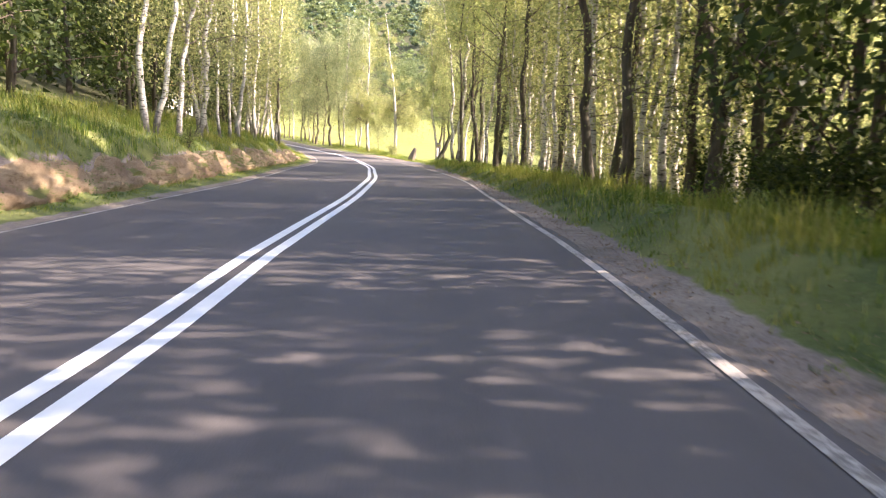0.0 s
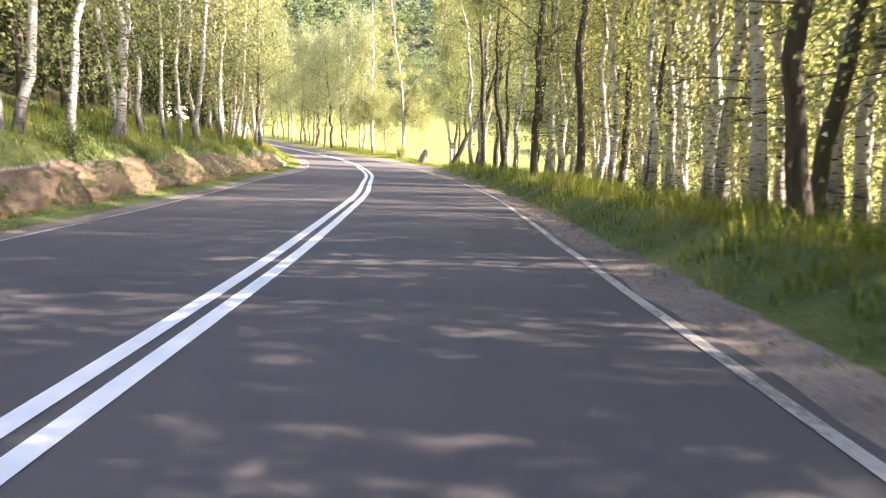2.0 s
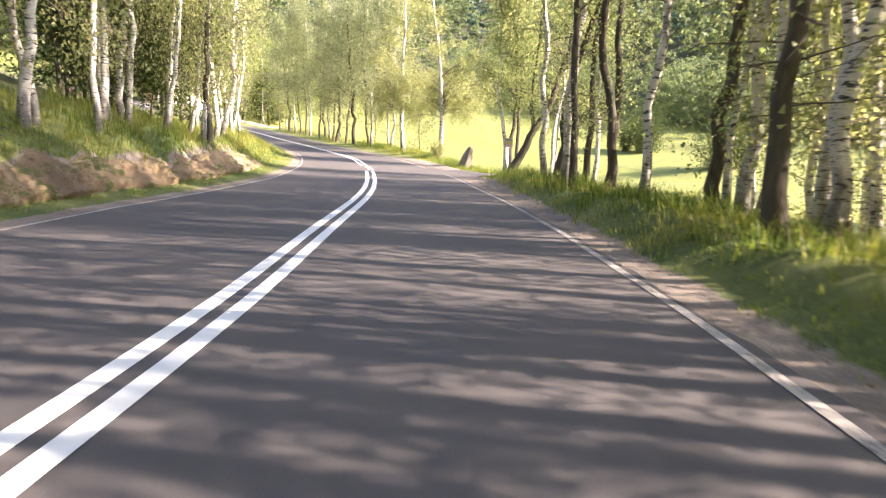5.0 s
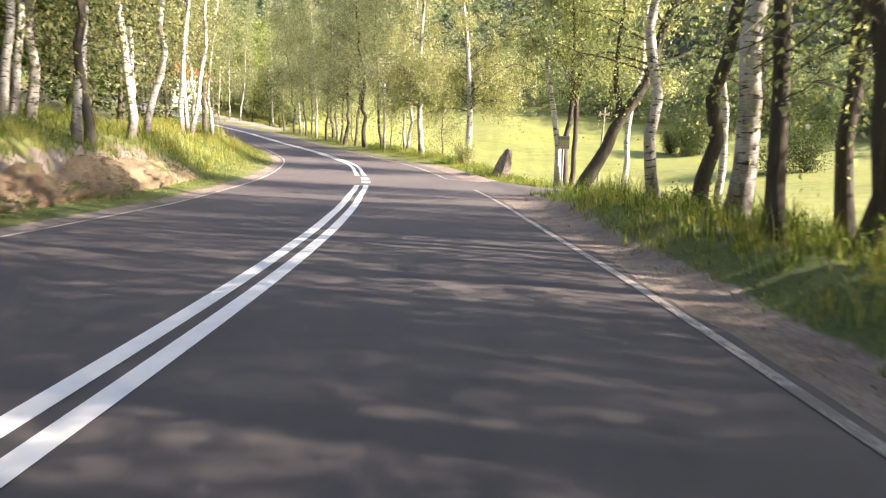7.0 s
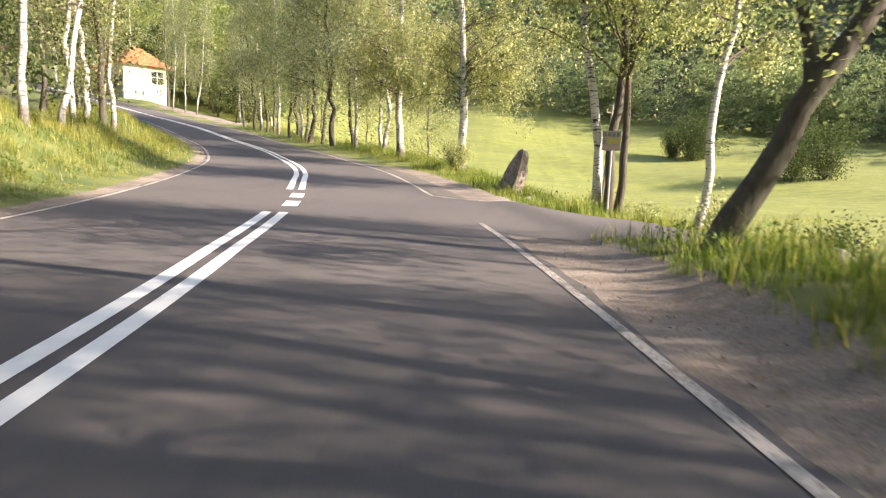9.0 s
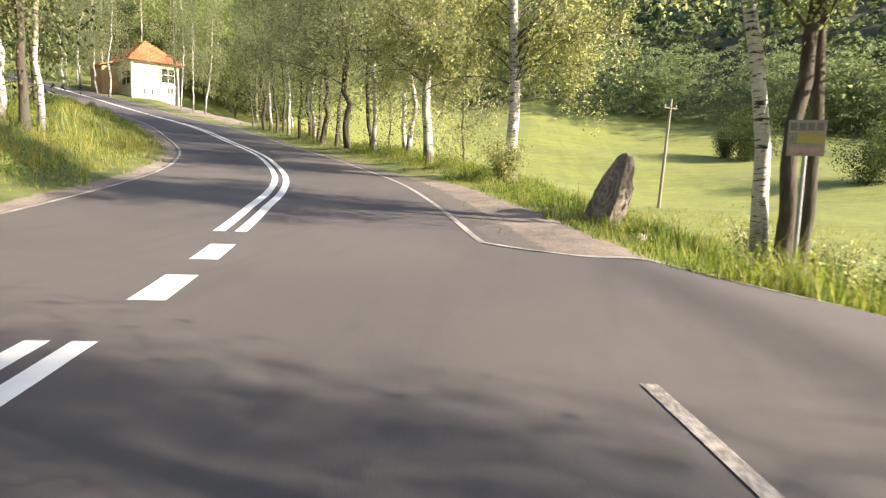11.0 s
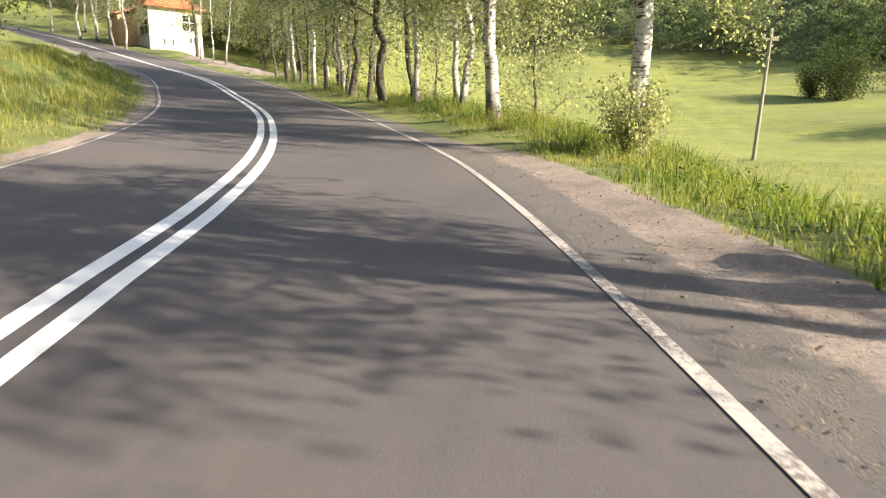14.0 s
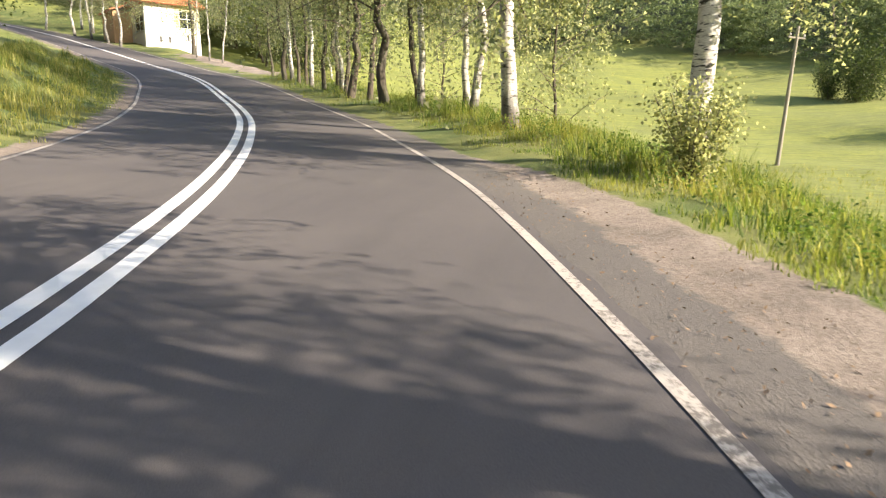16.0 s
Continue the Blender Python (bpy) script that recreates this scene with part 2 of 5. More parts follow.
BEND_LEAF = leafy("bend_foliage", [(0, (0.09, 0.125, 0.042)), (0.5, (0.175, 0.21, 0.072)), (1, (0.30, 0.32, 0.13))], (2.3, 2.2, 1.6), 0.5)
# needles lightened in colour to imitate distance haze
HAZY_FIR = leafy("hazy_fir_needles", [(0, (0.08, 0.13, 0.085)), (1, (0.16, 0.22, 0.14))], (1, 1, 1), 0.15)


def foot_mask(n, l, v):
    """One at a stem's foot, nought higher up."""
    r = n.new("ShaderNodeMapRange")
    r.inputs["From Min"].default_value, r.inputs["From Max"].default_value = 1.5, 2.1
    r.inputs["To Min"].default_value, r.inputs["To Max"].default_value = 0.85, 0.0
    l.new(v, r.inputs["Value"])
    return r.outputs[0]


def birch_bark():
    m, n, l, b = material("birch_bark", 0.75)
    at = coords(n, l, (1, 1, 4.5))
    bands = noise_tex(n, l, at, 5.0, 5, 0.65)
    white = ramp(n, l, noise_tex(n, l, coords(n, l, (2, 2, 14)), 9, 4), [(0.3, (0.38, 0.34, 0.30)), (0.6, (0.70, 0.665, 0.61))])
    blots = ramp(n, l, bands, [(0.54, (0, 0, 0)), (0.6, (1, 1, 1))])
    rough = ramp(n, l, noise_tex(n, l, coords(n, l, (1, 1, 0.45)), 1.6, 5), [(0.5, (0, 0, 0)), (0.6, (0.9, 0.9, 0.9))])
    colour = mixed(n, l, blots, white, (0.035, 0.03, 0.028))
    colour = mixed(n, l, rough, colour, mixed(n, l, blots, (0.19, 0.165, 0.14), (0.05, 0.045, 0.04)))
    up = n.new("ShaderNodeSeparateXYZ")
    l.new(coords(n, l), up.inputs[0])
    low = n.new("ShaderNodeMath")
    low.operation = "MULTIPLY_ADD"
    l.new(noise_tex(n, l, coords(n, l, (1, 1, 0.4)), 4.5, 6, 0.7), low.inputs[0])
    low.inputs[1].default_value = 2.4
    l.new(up.outputs["Z"], low.inputs[2])
    colour = mixed(n, l, foot_mask(n, l, low.outputs[0]), colour, (0.06, 0.05, 0.043))
    l.new(colour, b.inputs["Base Color"])
    bump(n, l, b, bands, 0.5, 0.015)
    return m


BIRCH_BARK = birch_bark()
DARK_BARK = speckled("grey_brown_bark", [(0.3, (0.03, 0.024, 0.018)), (0.7, (0.13, 0.1, 0.075))], 13, 0.9, (0.075, 0.072, 0.05), 1.6, 0.9, 0.03, (1, 1, 0.25))

TWIG = speckled("brown_twig_bark", [(0.3, (0.07, 0.05, 0.04)), (0.7, (0.17, 0.13, 0.1))], 12, 0.9)


def asphalt():
    m, n, l, b = material("worn_asphalt", 0.85)
    at = coords(n, l)
    grit = noise_tex(n, l, at, 160, 3, 0.7)
    c = ramp(n, l, grit, [(0.3, (0.056, 0.050, 0.051)), (0.7, (0.122, 0.105, 0.103))])
    c = mixed(n, l, ramp(n, l, noise_tex(n, l, at, 0.35, 5), [(0.4, (0, 0, 0)), (0.66, (0.6, 0.6, 0.6))]), c, (0.122, 0.105, 0.097))
    c = mixed(n, l, ramp(n, l, noise_tex(n, l, coords(n, l, (1.2, 0.12, 1)), 2.2, 4), [(0.5, (0, 0, 0)), (0.75, (0.4, 0.4, 0.4))]), c, (0.056, 0.050, 0.050))
    l.new(c, b.inputs["Base Color"])
    bump(n, l, b, grit, 0.5, 0.006)
    return m


def paint(name, colour, bare, worn):
    """Road paint, worn through to the asphalt in places."""
    m, n, l, b = material(name, 0.6)
    at = coords(n, l)
    chips = noise_tex(n, l, at, 28, 6, 0.75)
    broad = noise_tex(n, l, at, 1.3, 4)
    a = n.new("ShaderNodeMath")
    a.operation = "MULTIPLY_ADD"
    l.new(broad, a.inputs[0])
    a.inputs[1].default_value = 0.7
    l.new(chips, a.inputs[2])
    gone = ramp(n, l, a.outputs[0], [(worn, (0, 0, 0)), (worn + 0.12, (1, 1, 1))])
    tint = mixed(n, l, ramp(n, l, noise_tex(n, l, at, 7, 4), [(0.35, (0, 0, 0)), (0.8, (0.35, 0.35, 0.35))]), colour, tuple(0.6 * v for v in colour))
    l.new(mixed(n, l, gone, tint, bare), b.inputs["Base Color"])
    bump(n, l, b, chips, 0.2, 0.003)
    return m


ASPHALT = asphalt()
LINE_PAINT = paint("white_line_paint", (0.87, 0.85, 0.82), (0.3, 0.28, 0.27), 1.02)
EDGE_PAINT = paint("faded_edge_paint", (0.46, 0.41, 0.37), (0.15, 0.13, 0.115), 0.82)


def ground_material():
    """Grass, with dirt where the sheet's own mask says so, and mown meadow far off."""
    m, n, l, b = material("ground", 0.95)
    at = coords(n, l)
    fine = noise_tex(n, l, at, 22, 6, 0.7)
    grass = ramp(n, l, fine, [(0.3, (0.035, 0.055, 0.012)), (0.7, (0.11, 0.145, 0.03))])
    grass = mixed(n, l, ramp(n, l, noise_tex(n, l, at, 0.5, 5), [(0.42, (0, 0, 0)), (0.62, (0.8, 0.8, 0.8))]), grass, (0.2, 0.2, 0.055))
    hay = ramp(n, l, noise_tex(n, l, coords(n, l, (1, 1, 1)), 3.5, 8, 0.7), [(0.3, (0.10, 0.13, 0.025)), (0.7, (0.31, 0.315, 0.05))])
    hay = mixed(n, l, ramp(n, l, noise_tex(n, l, coords(n, l, (0.6, 2.2, 1)), 0.11, 8, 0.65), [(0.4, (0, 0, 0)), (0.6, (0.9, 0.9, 0.9))]), hay, (0.155, 0.17, 0.04))
    hay = mixed(n, l, ramp(n, l, noise_tex(n, l, coords(n, l, (1, 2.5, 1)), 0.45, 8, 0.75), [(0.46, (0, 0, 0)), (0.64, (0.8, 0.8, 0.8))]), hay, (0.12, 0.14, 0.035))
    hay = mixed(n, l, ramp(n, l, noise_tex(n, l, coords(n, l, (0.25, 1.6, 1)), 1.4, 6, 0.7), [(0.5, (0, 0, 0)), (0.7, (0.6, 0.6, 0.6))]), hay, (0.34, 0.33, 0.065))
    stones = n.new("ShaderNodeTexVoronoi")
    stones.inputs["Scale"].default_value = 46
    l.new(at, stones.inputs["Vector"])
    sand = ramp(n, l, noise_tex(n, l, at, 1.1, 8, 0.7), [(0.32, (0.10, 0.08, 0.065)), (0.5, (0.22, 0.175, 0.145)), (0.7, (0.35, 0.285, 0.235))])
    earth = mixed(n, l, ramp(n, l, stones.outputs["Color"], [(0.25, (0, 0, 0)), (0.95, (0.4, 0.4, 0.4))]), sand, (0.36, 0.30, 0.255))
    earth = mixed(n, l, ramp(n, l, noise_tex(n, l, at, 30, 5, 0.75), [(0.36, (0.7, 0.7, 0.7)), (0.52, (0, 0, 0))]), earth, (0.12, 0.09, 0.07))
    floor = ramp(n, l, noise_tex(n, l, at, 6, 6), [(0.3, (0.035, 0.045, 0.015)), (0.7, (0.12, 0.11, 0.05))])
    masks = []
    for name in ("dirt", "meadow", "wood", "tar"):
        a = n.new("ShaderNodeAttribute")
        a.attribute_name = name
        masks.append(a.outputs["Fac"])
    e = n.new("ShaderNodeMath")
    e.operation = "MULTIPLY_ADD"
    l.new(noise_tex(n, l, at, 2.4, 7, 0.7), e.inputs[0])
    e.inputs[1].default_value = 0.9
    l.new(masks[0], e.inputs[2])
    bare = ramp(n, l, e.outputs[0], [(0.86, (0, 0, 0)), (1.0, (1, 1, 1))])
    c = mixed(n, l, masks[1], grass, hay)
    c = mixed(n, l, masks[2], c, floor)
    g = n.new("ShaderNodeMath")
    g.operation = "MULTIPLY_ADD"
    l.new(noise_tex(n, l, at, 3.5, 7, 0.75), g.inputs[0])
    g.inputs[1].default_value = 1.1
    l.new(masks[3], g.inputs[2])
    earth = mixed(n, l, ramp(n, l, g.outputs[0], [(0.85, (0, 0, 0)), (1.2, (0.85, 0.85, 0.85))]), earth, (0.105, 0.095, 0.09))
    l.new(mixed(n, l, bare, c, earth), b.inputs["Base Color"])
    grain = mixed(n, l, bare, fine, mixed(n, l, 0.5, noise_tex(n, l, at, 60, 4, 0.7), (0.5, 0.5, 0.5)))
    bump(n, l, b, grain, 0.7, 0.04)
    return m


GROUND = ground_material()
def soil():
    m, n, l, b = material("cut_earth", 0.95)
    at = coords(n, l)
    clods = noise_tex(n, l, at, 3.2, 8, 0.75)
    c = ramp(n, l, clods, [(0.3, (0.13, 0.075, 0.04)), (0.45, (0.35, 0.245, 0.14)), (0.6, (0.53, 0.395, 0.24)), (0.8, (0.62, 0.51, 0.37))])
    c = mixed(n, l, ramp(n, l, noise_tex(n, l, at, 0.8, 5), [(0.45, (0, 0, 0)), (0.65, (0.75, 0.75, 0.75))]), c, (0.24, 0.15, 0.10))
    c = mixed(n, l, ramp(n, l, noise_tex(n, l, coords(n, l, (1, 1, 1.5)), 1.7, 6, 0.7), [(0.53, (0, 0, 0)), (0.6, (0.9, 0.9, 0.9))]), c, (0.16, 0.18, 0.045))
    l.new(c, b.inputs["Base Color"])
    bump(n, l, b, noise_tex(n, l, at, 14, 9, 0.8), 1.0, 0.12)
    return m


SOIL = soil()


def carved_stone():
    """Weathered stone with long rings cut into its face."""
    m, n, l, b = material("carved_stone", 0.9)
    at = coords(n, l)
    fine = noise_tex(n, l, at, 9, 8, 0.75)
    c = ramp(n, l, fine, [(0.3, (0.13, 0.105, 0.09)), (0.5, (0.25, 0.205, 0.17)), (0.72, (0.46, 0.38, 0.32))])
    c = mixed(n, l, ramp(n, l, noise_tex(n, l, at, 2.6, 6, 0.7), [(0.46, (0, 0, 0)), (0.6, (0.75, 0.75, 0.75))]), c, (0.12, 0.10, 0.085))
    c = mixed(n, l, ramp(n, l, noise_tex(n, l, coords(n, l, (1, 1, 0.5)), 5, 6, 0.7), [(0.56, (0, 0, 0)), (0.64, (0.7, 0.7, 0.7))]), c, (0.50, 0.44, 0.39))
    mp = n.new("ShaderNodeMapping")
    mp.vector_type = "TEXTURE"
    mp.inputs["Location"].default_value, mp.inputs["Rotation"].default_value, mp.inputs["Scale"].default_value = (0.60, 0, 0.72), (0, radians(24), 0), (0.20, 99, 0.46)
    l.new(at, mp.inputs[0])
    far, ring = n.new("ShaderNodeVectorMath"), n.new("ShaderNodeMath")
    far.operation, ring.operation = "LENGTH", "SINE"
    l.new(mp.outputs[0], far.inputs[0])
    k, warp = n.new("ShaderNodeMath"), n.new("ShaderNodeMath")
    k.operation, warp.operation = "MULTIPLY_ADD", "MULTIPLY"
    l.new(far.outputs["Value"], k.inputs[0])
    k.inputs[1].default_value = 22
    l.new(noise_tex(n, l, at, 4.5, 5), warp.inputs[0])
    warp.inputs[1].default_value = 9
    l.new(warp.outputs[0], k.inputs[2])
    l.new(k.outputs[0], ring.inputs[0])
    inside = ramp(n, l, far.outputs["Value"], [(0.9, (1, 1, 1)), (1.0, (0, 0, 0))])
    cut = mixed(n, l, 1.0, ramp(n, l, ring.outputs[0], [(0.35, (0, 0, 0)), (0.85, (1, 1, 1))]), inside, "MULTIPLY")
    l.new(mixed(n, l, mixed(n, l, 1.0, cut, (0.42, 0.42, 0.42), "MULTIPLY"), c, (0.44, 0.39, 0.35)), b.inputs["Base Color"])
    bump(n, l, b, fine, 1.0, 0.04)
    return m


CARVED = carved_stone()
PEBBLE = speckled("pale_stone", [(0.3, (0.25, 0.22, 0.19)), (0.7, (0.5, 0.46, 0.4))], 14, 0.9)
PLASTER = speckled("white_plaster", [(0.3, (0.7, 0.69, 0.66)), (0.7, (0.82, 0.81, 0.78))], 6, 0.9, (0.74, 0.72, 0.68), 0.6, 0.15)
# street side's wall: grey because its shade is put into the colour
SHADED_WALL = speckled("shaded_grey_plaster", [(0.3, (0.4, 0.36, 0.32)), (0.7, (0.52, 0.48, 0.43))], 5, 0.9, (0.42, 0.38, 0.34), 0.6, 0.2)
TILE = speckled("orange_roof_tile", [(0.3, (0.42, 0.13, 0.055)), (0.7, (0.62, 0.24, 0.11))], 5, 0.8, (0.36, 0.12, 0.06), 0.8, 0.4)
FRAME = speckled("dark_window_frame", [(0.3, (0.05, 0.045, 0.04)), (0.7, (0.09, 0.08, 0.07))], 8, 0.6)
PALE_FRAME = speckled("white_window_frame", [(0.3, (0.6, 0.58, 0.54)), (0.7, (0.75, 0.73, 0.69))], 8, 0.5)
CREAM = speckled("cream_boarding", [(0.3, (0.55, 0.47, 0.28)), (0.7, (0.68, 0.6, 0.38))], 6, 0.7, (0.6, 0.52, 0.32), 1.0, 0.3, 0.01, (6, 1, 1))
TAN_WALL = speckled("tan_boarding", [(0.3, (0.38, 0.22, 0.11)), (0.7, (0.52, 0.33, 0.18))], 5, 0.8, (0.42, 0.26, 0.14), 0.8, 0.3, 0.01, (1, 6, 1))
GLASS, _n, _l, _b = material("window_glass", 0.05)
_b.inputs["Base Color"].default_value = (0.02, 0.025, 0.03, 1)
OLD_WOOD = speckled("weathered_wood", [(0.3, (0.2, 0.17, 0.13)), (0.7, (0.4, 0.35, 0.28))], 12, 0.9, (0.26, 0.23, 0.19), 2, 0.5, 0.01, (1, 1, 0.15))
STEEL = speckled("galvanised_steel", [(0.3, (0.3, 0.31, 0.31)), (0.7, (0.45, 0.46, 0.46))], 20, 0.45)
LITTER = speckled("dry_leaves", [(0.3, (0.12, 0.075, 0.045)), (0.7, (0.34, 0.23, 0.14))], 4, 0.9)
# sign colours: white and yellow dimmed, contrast cut, to carry the board's shade
SIGN_WHITE = speckled("sign_board_white", [(0.3, (0.33, 0.31, 0.28)), (0.7, (0.42, 0.39, 0.36))], 9, 0.5)
SIGN_YELLOW = speckled("sign_yellow", [(0.3, (0.40, 0.33, 0.10)), (0.7, (0.48, 0.40, 0.14))], 9, 0.5)
SIGN_BLACK = speckled("sign_dark", [(0.3, (0.17, 0.16, 0.15)), (0.7, (0.23, 0.21, 0.2))], 9, 0.5)
SIGN_PINK = speckled("sign_faded_red", [(0.3, (0.5, 0.3, 0.32)), (0.7, (0.58, 0.38, 0.4))], 9, 0.5)

# ---- building helpers ----
def mesh_of(name, verts, faces, mats, smoothed=False):
    me = bpy.data.meshes.new(name)
    me.from_pydata([tuple(v) for v in verts], [], faces)
    for m in mats if isinstance(mats, (list, tuple)) else [mats]:
        me.materials.append(m)
    if smoothed:
        me.polygons.foreach_set("use_smooth", [True] * len(me.polygons))
    me.update()
    return me


def part(name, bm, mat, parent=None, label=""):
    """Links a bmesh, or a mesh, as one object under a thing or a part."""
    if isinstance(bm, bmesh.types.BMesh):
        me = bpy.data.meshes.new(name)
        bm.to_mesh(me)
        bm.free()
        me.materials.append(mat)
    else:
        me = bm
    ob = new(name, me)
    ob.parent = parent
    return tagged(ob, label) if label else ob


def box(bm, x0, x1, y0, y1, z0, z1, bevel=0.0):
    g = bmesh.ops.create_cube(bm, size=1)
    bmesh.ops.transform(bm, verts=g["verts"], matrix=Matrix.Translation(((x0 + x1) / 2, (y0 + y1) / 2, (z0 + z1) / 2)) @ Matrix.Diagonal((x1 - x0, y1 - y0, z1 - z0, 1)))
    if bevel:
        edges = list({e for v in g["verts"] for e in v.link_edges})
        bmesh.ops.bevel(bm, geom=edges, offset=bevel, segments=2, affect="EDGES")


def tube(points, radii, sides):
    """Verts and faces of a tapered round limb along points."""
    points = np.asarray(points, float)
    d = np.gradient(points, axis=0)
    d /= np.linalg.norm(d, axis=1)[:, None] + 1e-9
    ref = np.array([1.0, 0.2, 0.1])
    a = np.cross(d, ref)
    a /= np.linalg.norm(a, axis=1)[:, None] + 1e-9
    b = np.cross(d, a)
    ang = np.arange(sides) * 2 * math.pi / sides
    v = points[:, None] + np.asarray(radii)[:, None, None] * (a[:, None] * np.cos(ang)[None, :, None] + b[:, None] * np.sin(ang)[None, :, None])
    f = []
    for i in range(len(points) - 1):
        for k in range(sides):
            f.append((i * sides + k, i * sides + (k + 1) % sides, (i + 1) * sides + (k + 1) % sides, (i + 1) * sides + k))
    return v.reshape(-1, 3), f


def join(pieces):
    verts, faces, at = [], [], 0
    for v, f in pieces:
        verts.append(v)
        faces += [tuple(i + at for i in q) for q in f]
        at += len(v)
    return np.concatenate(verts), faces


def ribbon(s0, s1, u0, u1, lift, step=0.5):
    """A strip laid along the road; u0 and u1 are numbers or functions of the way along."""
    s = np.linspace(s0, s1, max(2, int((s1 - s0) / step) + 1))
    rows = []
    for u in (u0, u1):
        off = np.array([u(k) for k in s]) if callable(u) else np.full(len(s), float(u))
        x = np.interp(s, RUN, LINE[:, 0]) + off * np.interp(s, RUN, RIGHT[:, 0])
        y = np.interp(s, RUN, LINE[:, 1]) + off * np.interp(s, RUN, RIGHT[:, 1])
        rows.append(np.stack([x, y, road_height(s, off) + lift], 1))
    n = len(s)
    return np.concatenate(rows), [(i, n + i, n + i + 1, i + 1) for i in range(n - 1)]


# ---- ground: one sheet to the horizon ----
def axis(*stretches):
    """Grid lines: (from, to, step) stretches end to end."""
    out = []
    for a, b, st in stretches:
        out += list(np.linspace(a, b, max(2, int(round((b - a) / st)) + 1)))[:-1]
    return np.array(out + [stretches[-1][1]])


def strip_width(s):
    """How far the bare strip reaches from the edge line."""
    return np.interp(s, [0, 5, 14, 24, 30, 36, 40, 43, 49, 52, 55, 57, 59, 61, 70], [0.5, 0.55, 0.5, 0.45, 0.6, 0.75, 1.15, 1.2, 1.6, 1.5, 1.33, 1.25, 1.1, 0.6, 0.3])


def ground_sheet():
    gx = axis((-900, -300, 60), (-300, -120, 15), (-120, -60, 4), (-60, -24, 1.0), (-24, -17, 0.5), (-17, 7, 0.24), (7, 20, 0.7), (20, 60, 2), (60, 140, 5), (140, 320, 15), (320, 900, 60))
    gy = axis((-500, -140, 45), (-140, -40, 8), (-40, -4, 1.5), (-4, 68, 0.34), (68, 90, 0.6), (90, 120, 1), (120, 200, 4), (200, 400, 15), (400, 1000, 60))
    X, Y = np.meshgrid(gx, gy)
    x, y = X.ravel(), Y.ravel()
    z = height(x, y)
    s, u = along(x, y)
    er, el = u - half_right(s), -u - half_left(s)
    w, h = len(gx), len(gy)
    faces = [(j * w + i, j * w + i + 1, (j + 1) * w + i + 1, (j + 1) * w + i) for j in range(h - 1) for i in range(w - 1)]
    me = mesh_of("ground", np.stack([x, y, z], 1), faces, GROUND, True)
    wide = strip_width(s)
    dirt = np.where(u > 0, smooth(wide + 0.35, wide - 0.15, er), 0.0)
    dirt = np.maximum(dirt, smooth(2.0, 1.4, side_way(x, y)))
    dirt = np.maximum(dirt, 0.95 * smooth(1.2, 2.2, er) * smooth(8.5, 6.0, er) * smooth(85, 91, s) * smooth(107, 103, s))
    cut = smooth(bank_foot(s) + 0.1, bank_foot(s) + 0.4, el) * smooth(bank_top(s) - 0.35, bank_top(s) - 0.75, el) * np.interp(s, [34, 44, 50], [0.85, 0.62, 0.0])
    verge = np.where(u < 0, smooth(0.75, 0.25, el), 0.0)
    dirt = np.maximum(np.maximum(dirt, cut), verge)
    meadow = smooth(5, 9, er) * smooth(38, 48, s) * np.where(u > 0, 1.0, 0.0)
    wood = np.maximum(np.where(u > 0, smooth(3, 6, er) * smooth(44, 36, s), 0), np.where(u < 0, smooth(5, 9, el), 0))
    wood = np.maximum(wood, np.where(u > 0, smooth(118, 130, er), 0))
    tar = np.where(u > 0, smooth(0.95, 0.3, er) * smooth(44, 50, s), 0.0)
    for name, v in (("dirt", dirt), ("meadow", meadow), ("wood", wood), ("tar", tar)):
        me.attributes.new(name, "FLOAT", "POINT").data.foreach_set("value", v.astype(np.float32))
    return tagged(new("ground", me), "grassy ground with dirt verges, earth bank and sunlit meadow", "ground", kind="structure")


ground_sheet()


# ---- road and its markings ----
def road():
    pieces = []
    for a, b in zip(np.linspace(-1, 1, 9)[:-1], np.linspace(-1, 1, 9)[1:]):
        def edge(k):
            return lambda s: (half_right(s) + 0.13 + 0.3 * float(smooth(44.9, 45.3, s) * smooth(49.45, 49.1, s)) + 0.03 * math.sin(s * 1.9) + 0.025 * math.sin(s * 5.3 + 1) + 0.02 * math.sin(s * 11.7)) * k if k > 0 else (half_left(s) + 0.1 + 0.03 * math.sin(s * 2.3) + 0.02 * math.sin(s * 4.7)) * k
        pieces.append(ribbon(-58, 175, edge(a), edge(b), 0.0))
    v, f = join(pieces)
    tagged(new("road", mesh_of("road", v, f, ASPHALT, True)), "worn grey two-lane asphalt road curving uphill", "road", kind="structure")


def side_road():
    """The paved mouth and the narrow way that leads off from it."""
    pieces = []
    for knots in (NEAR_KERB, FAR_KERB):
        run, p = spline(knots, 0.1)
        k = np.linspace(0, run[-1], 60)
        pieces.append(np.stack([np.interp(k, run, p[:, j]) for j in (0, 1)], 1))
    rows = []
    for m in np.linspace(0, 1, 14):
        q = pieces[0] * (1 - m) + pieces[1] * m
        s, u = along(q[:, 0], q[:, 1])
        rows.append(np.stack([q[:, 0], q[:, 1], height(q[:, 0], q[:, 1], False) - 0.005 + 0.01 * smooth(0.3, 0.7, u - half_right(s))], 1))
    n = 60
    f = [(r * n + i, r * n + i + 1, (r + 1) * n + i + 1, (r + 1) * n + i) for r in range(13) for i in range(n - 1)]
    tagged(new("side_road", mesh_of("side_road", np.concatenate(rows), f, ASPHALT, True)), "short asphalt side road leaving the main road", "road", kind="structure")


road()
side_road()


